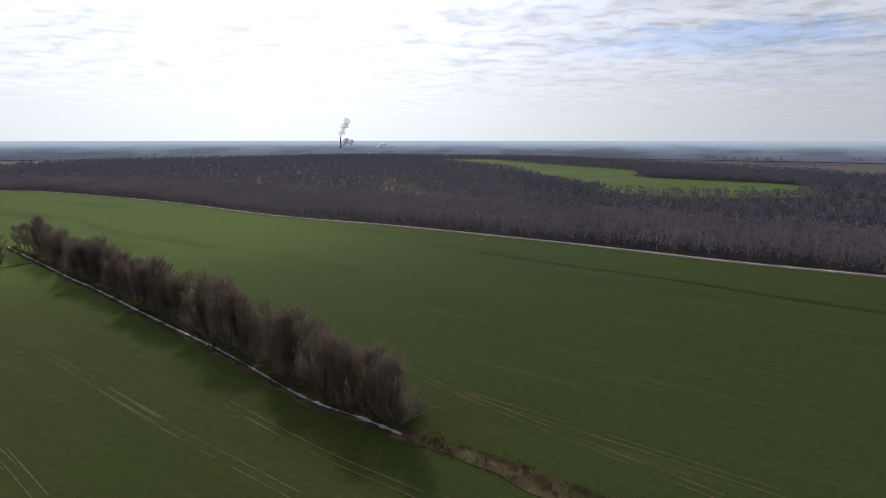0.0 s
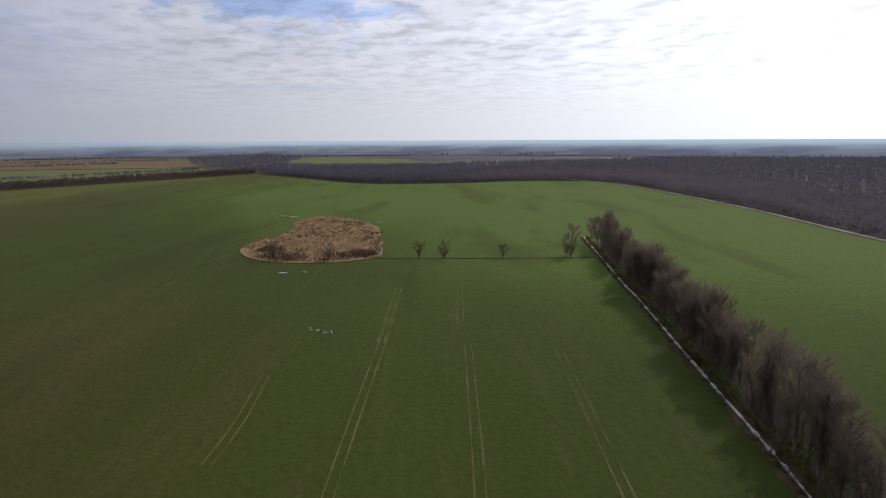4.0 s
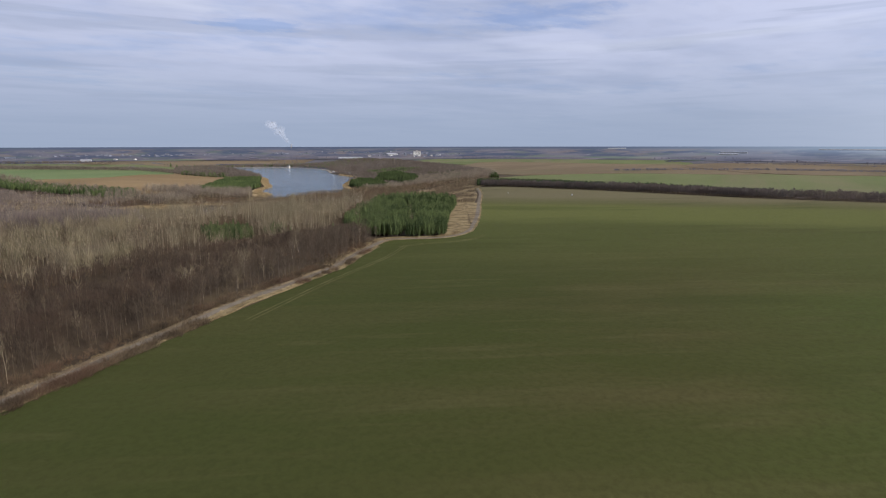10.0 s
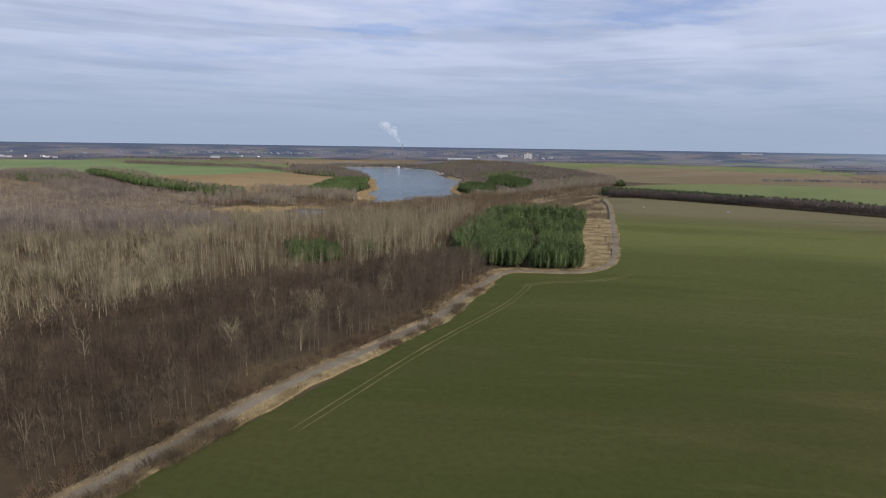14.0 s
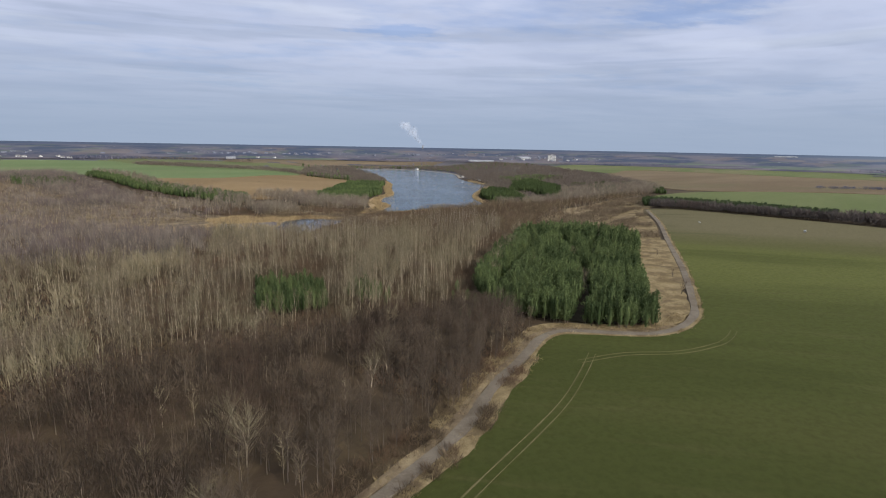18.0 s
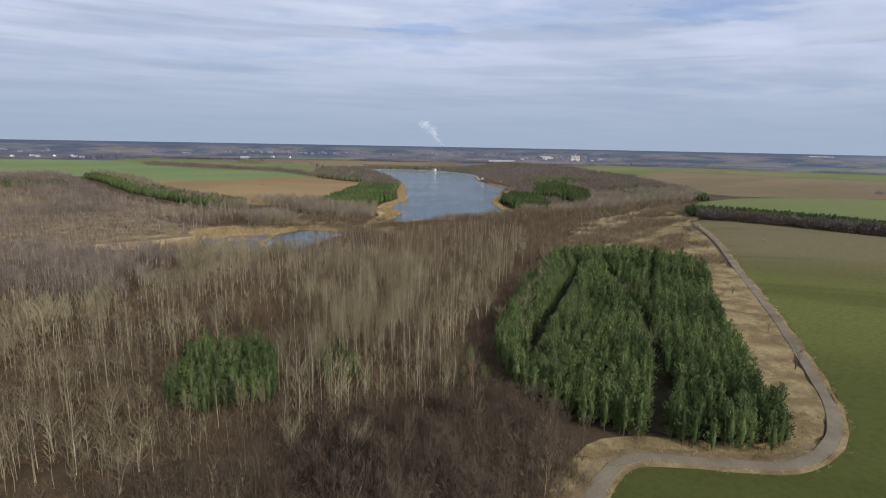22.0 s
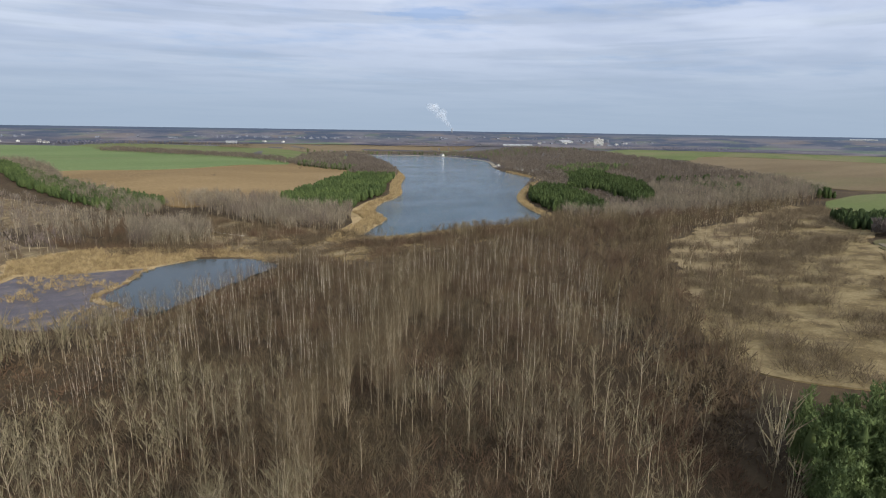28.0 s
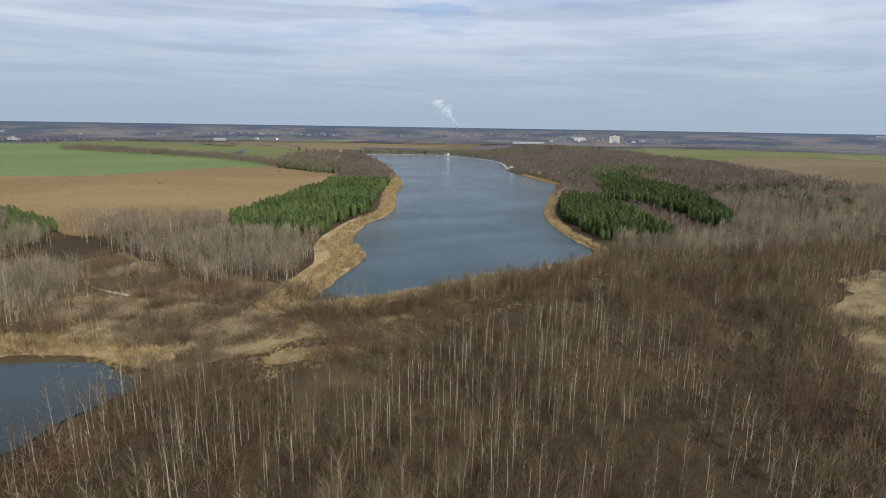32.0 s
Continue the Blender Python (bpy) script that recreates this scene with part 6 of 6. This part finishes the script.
def house(x, y, w, l, h, rise, turn, wall, roof, label, name="house", group="houses by the lake"):
    root = new(name)
    root.matrix_basis = pose(x, y, float(land(x, y)) + 0.3, 0, 0, turn)
    solid("wall", gabled_walls(w, l, h, rise), M[wall], root)
    top = solid("roof", gable(w, l, rise, 0.5, 0.25), M[roof], root)
    top.location = (0, 0, h)
    solid("chimney", box(0.7, 0.7, rise + 1.0, 0.3, (w * 0.18, l * 0.2)), M["slate"], top)
    for side in (-1, 1):
        for k in range(max(2, int(l / 4))):
            at = (side * (w / 2 + 0.03), -l / 2 + (k + 0.5) * l / max(2, int(l / 4)))
            pane = solid("window", box(0.12, 1.3, 1.4, h * 0.38, at), M["glass"], root)
    return tagged(root, label, "house", group)


def hall(x, y, w, l, h, turn, label, group="farm and factory halls"):
    root = new("hall")
    root.matrix_basis = pose(x, y, float(land(x, y)) + 1.6, 0, 0, turn)
    solid("wall", gabled_walls(w, l, h, w * 0.12), M["tin"], root)
    top = solid("roof", gable(w, l, w * 0.12, 0.6, 0.3), M["tin"], root)
    top.location = (0, 0, h)
    for k in range(3):
        solid("gate", box(0.2, 4.0, h * 0.7, 0.0, (w / 2 + 0.05, -l / 3 + k * l / 3)), M["slate"], root)
    return tagged(root, label, "hall", group)


house(-676, -1672, 7, 10, 3.6, 2.6, 20, "plaster", "slate", "white two-storey house by the lake beach")
house(-742, -1670, 8, 12, 4, 3.0, 70, "plaster", "slate", "white house with grey roof by the lake")
house(-758, -1688, 7, 10, 3.5, 2.5, 60, "plaster", "clay", "small white house with red roof by the lake")
house(-452, -1815, 8, 11, 4, 3, 10, "plaster", "slate", "small white house at the lake's far corner")
for k, (x, y, roof) in enumerate([(-668, -1300, "slate"), (-688, -1268, "tin"), (-672, -1226, "slate"), (-664, -1196, "tin"), (-670, -1165, "slate"), (-684, -1140, "tin"), (-660, -1120, "slate"), (-700, -1210, "slate"), (-690, -1178, "tin"), (-714, -1330, "clay")]):
    house(x, y, 5, 7, 2.6, 1.6, 17 * k, "plaster", roof, "small pale lakeside cabin among bare trees", "cabin", "cabins by the lake")
for k, (x, y) in enumerate([(354, -2191), (407, -2195), (372, -2245), (304, -2088), (330, -2120), (440, -2160), (470, -2210), (500, -2150), (-310, -2290), (-250, -2310), (-1240, -2230), (-1530, -2160), (-1590, -2200), (-1640, -2250), (-1350, -2230), (-1270, -2290)]):
    house(x, y, 8, 12, 4, 3, 25 * k, "plaster", "slate", "white village house far across the fields", "house", "far village houses")
hall(-1418, -2360, 40, 70, 6, 110, "wide pale factory hall at the town's edge")
hall(-1046, -2015, 16, 95, 4, 65, "long low white farm hall")
hall(-156, -2158, 12, 30, 6, 80, "white farm barn beyond the green field")
hall(-2380, -572, 14, 60, 5, 10, "white farm hall on the western plain")
hall(-2610, -1323, 18, 80, 6, 30, "pale hall on the western plain")
hall(-2876, -1439, 18, 120, 6, 20, "long pale hall far to the west")
hall(-3290, -2477, 20, 120, 4, 45, "long white hall near the horizon")
hall(-3640, -1200, 25, 300, 4, 15, "long white greenhouse roof near the horizon")


def tower_block(x, y, turn):
    root = new("tower_block")
    root.matrix_basis = pose(x, y, float(land(x, y)) + 1.6, 0, 0, turn)
    solid("wall", box(12, 34, 23, -0.5), M["plaster"], root)
    solid("roof", box(12.6, 34.6, 0.8, 22.5), M["slate"], root)
    solid("lift_house", box(5, 6, 3, 23.3), M["plaster"], root)
    proto = None
    for f in range(7):
        for k in range(9):
            if proto is None:
                proto = solid("window", box(0.15, 2.2, 1.5), M["glass"], root)
                ob = proto
            else:
                ob = part("window", proto.data, root)
            ob.location = (6.05, -15 + k * 3.75, 1.6 + f * 3.0)
    return tagged(root, "white seven-storey block at the town's edge", "tower block")


tower_block(-1435, -2137, 55)


# ---- the far towns: rows of small buildings, greyed by painted haze ----
# plaster greyed and blued: distance haze is mixed into the wall colour
M["hazy_wall"] = blotchy("haze_greyed_plaster", (0.10, 0.11, 0.135), (0.17, 0.175, 0.205), None, 40, 2)


def far_town(middle, reach, count, seed, label):
    """Small gabled blocks strewn over a far plain."""
    rng = np.random.default_rng(seed)
    verts, faces = [], []
    for _ in range(count):
        x, y = np.array(middle) + rng.normal(size=2) * reach
        w, l, h, a = 4 + 2 * rng.random(), 5 + 7 * rng.random() ** 2, 2.5 + 2 * rng.random(), rng.random() * math.pi
        z, b = float(land(x, y)) + 1.2, len(verts)
        for u, v, t in ((-w, -l, 0), (w, -l, 0), (w, l, 0), (-w, l, 0), (-w, -l, h), (w, -l, h), (w, l, h), (-w, l, h), (0, -l, h + 2.2), (0, l, h + 2.2)):
            verts.append((x + u * math.cos(a) - v * math.sin(a), y + u * math.sin(a) + v * math.cos(a), z + t))
        faces += [tuple(b + i for i in f) for f in ((0, 1, 5, 8, 4), (2, 3, 7, 9, 6), (1, 2, 6, 5), (3, 0, 4, 7), (5, 6, 9, 8), (7, 4, 8, 9))]
    me = bpy.data.meshes.new("far_town")
    me.from_pydata(verts, [], faces)
    me.materials.append(M["hazy_wall"])
    return tagged(new("far_town", me), label, "town", kind="stuff")


far_town((-330, -2830), (260, 70), 40, 401, "small greyish buildings of a far town")
far_town((-1560, -2330), (130, 190), 36, 403, "small greyish buildings of a far town")
far_town((-1150, -2900), (330, 80), 24, 405, "small greyish buildings near the southern horizon")
far_town((700, -2650), (300, 120), 24, 406, "small greyish buildings of a far village")

# ---- steam ----
def steam_material(name, dense):
    m = bpy.data.materials.new(name)
    m.use_nodes = True
    n = Nodes(m.node_tree)
    place = n.node("ShaderNodeNewGeometry").outputs["Position"]
    c = n.mix(n.noise(place, 1 / 25, 4), (0.90, 0.90, 0.91), (0.97, 0.97, 0.98))
    body = n.node("ShaderNodeMixShader", {0: 0.5, 1: n.node("ShaderNodeBsdfDiffuse", {"Color": c}).outputs[0], 2: n.node("ShaderNodeBsdfTranslucent", {"Color": c}).outputs[0]})
    out = n.node("ShaderNodeMixShader", {0: dense, 1: n.node("ShaderNodeBsdfTransparent").outputs[0], 2: body.outputs[0]})
    n.node("ShaderNodeOutputMaterial", {"Surface": out.outputs[0]})
    return m


M["steam"] = steam_material("white_steam", 0.085)
M["plant_steam"] = steam_material("bright_white_steam", 0.35)
M["dense_steam"] = steam_material("dense_white_steam", 0.92)


def plume(x, y, z, rise, drift, wide0, wide1, puffs, seed, label, mat="steam"):
    """A slanting trail of ragged puffs."""
    g = np.random.default_rng(seed)
    bm = bmesh.new()
    for k in range(puffs):
        f = ((k + g.random()) / puffs) ** 0.9
        w = wide0 + (wide1 - wide0) * f
        at = Vector((x + drift[0] * f ** 1.2 + g.normal() * w * 0.4, y + drift[1] * f ** 1.2 + g.normal() * w * 0.4, z + rise * f + g.normal() * w * 0.3))
        made = bmesh.ops.create_icosphere(bm, subdivisions=2, radius=w * (0.6 + 0.5 * g.random()))
        for v in made["verts"]:
            v.co = at + v.co * (1 + 0.55 * noise.noise(v.co / w * 1.6 + Vector((k, 0, 0))))
    me = bpy.data.meshes.new("steam_plume")
    bm.to_mesh(me)
    bm.free()
    me.materials.append(M[mat])
    me.polygons.foreach_set("use_smooth", np.ones(len(me.polygons), bool))
    return tagged(new("steam_plume", me), label, "steam", kind="stuff")


def chimney(x, y, height, radius, label):
    root = new("chimney")
    root.matrix_basis = pose(x, y, float(land(x, y)) + 1.5)
    v, t = tube(np.array([(0, 0, -1), (0, 0, height * 0.5), (0, 0, height)]), [radius, radius * 0.8, radius * 0.65], 14)
    part("shaft", make_mesh("shaft", v, t, M["slate"], True), root)
    v, t = tube(np.array([(0, 0, height - 1.5), (0, 0, height + 0.5)]), [radius * 0.75, radius * 0.75], 14)
    part("rim", make_mesh("rim", v, t, M["tin"], True), root)
    return tagged(root, label, "chimney")


plume(-1521, -4103, 50, 175, (140, -48), 11, 34, 11, 301, "thin white steam plume on the horizon")
chimney(-1521, -4103, 30, 4, "far factory chimney under a steam plume")
chimney(-585, 2660, 55, 4, "dark chimney of the far power plant")
plume(-583, 2660, 62, 95, (38, 5), 9, 17, 10, 302, "grey-white steam rising from the power plant", "plant_steam")
plume(-566, 2655, 24, 30, (10, 3), 9, 12, 7, 303, "bright white steam at the power plant", "dense_steam")
plume(-538, 2655, 24, 26, (8, 3), 8, 11, 6, 304, "bright white steam at the power plant", "dense_steam")
plume(-352, 2310, 16, 20, (36, 8), 7, 9, 8, 305, "bright white steam of the second plant", "dense_steam")


# ---- a bale in the field ----
def bale(x, y):
    bm = bmesh.new()
    bmesh.ops.create_cone(bm, cap_ends=True, segments=20, radius1=0.8, radius2=0.8, depth=1.5)
    bmesh.ops.bevel(bm, geom=[e for e in bm.edges if abs(e.verts[0].co.z - e.verts[1].co.z) < 1e-4], offset=0.12, segments=2, affect="EDGES")
    bmesh.ops.rotate(bm, matrix=Matrix.Rotation(radians(90), 3, "X"), verts=bm.verts)
    me = bpy.data.meshes.new("wrapped_bale")
    bm.to_mesh(me)
    bm.free()
    me.materials.append(M["tin"])
    ob = tagged(new("wrapped_bale", me), "white wrapped round bale lying in the field", "bale")
    ob.matrix_basis = pose(x, y, float(land(x, y)) + 1.35, 0, 0, 30)


bale(-555, -388)


# ---- single shrubs ----
plant("field_shrub", [(tube(np.array([(0, 0, -0.3), (0.1, 0, 0.8), (0.15, 0.1, 1.6)]), [0.12, 0.08, 0.02], 5), bush(291, 2.4, 2.2, 90, 0.09))], (M["dark_bark"], M["dark_twig"]),
      [(-200, -1012), (-269, -652), (-565, -591), (-303, -1196)], "dark bushy shrub standing alone", "shrub", "single dark shrubs", 292, 0.9, 1.3)
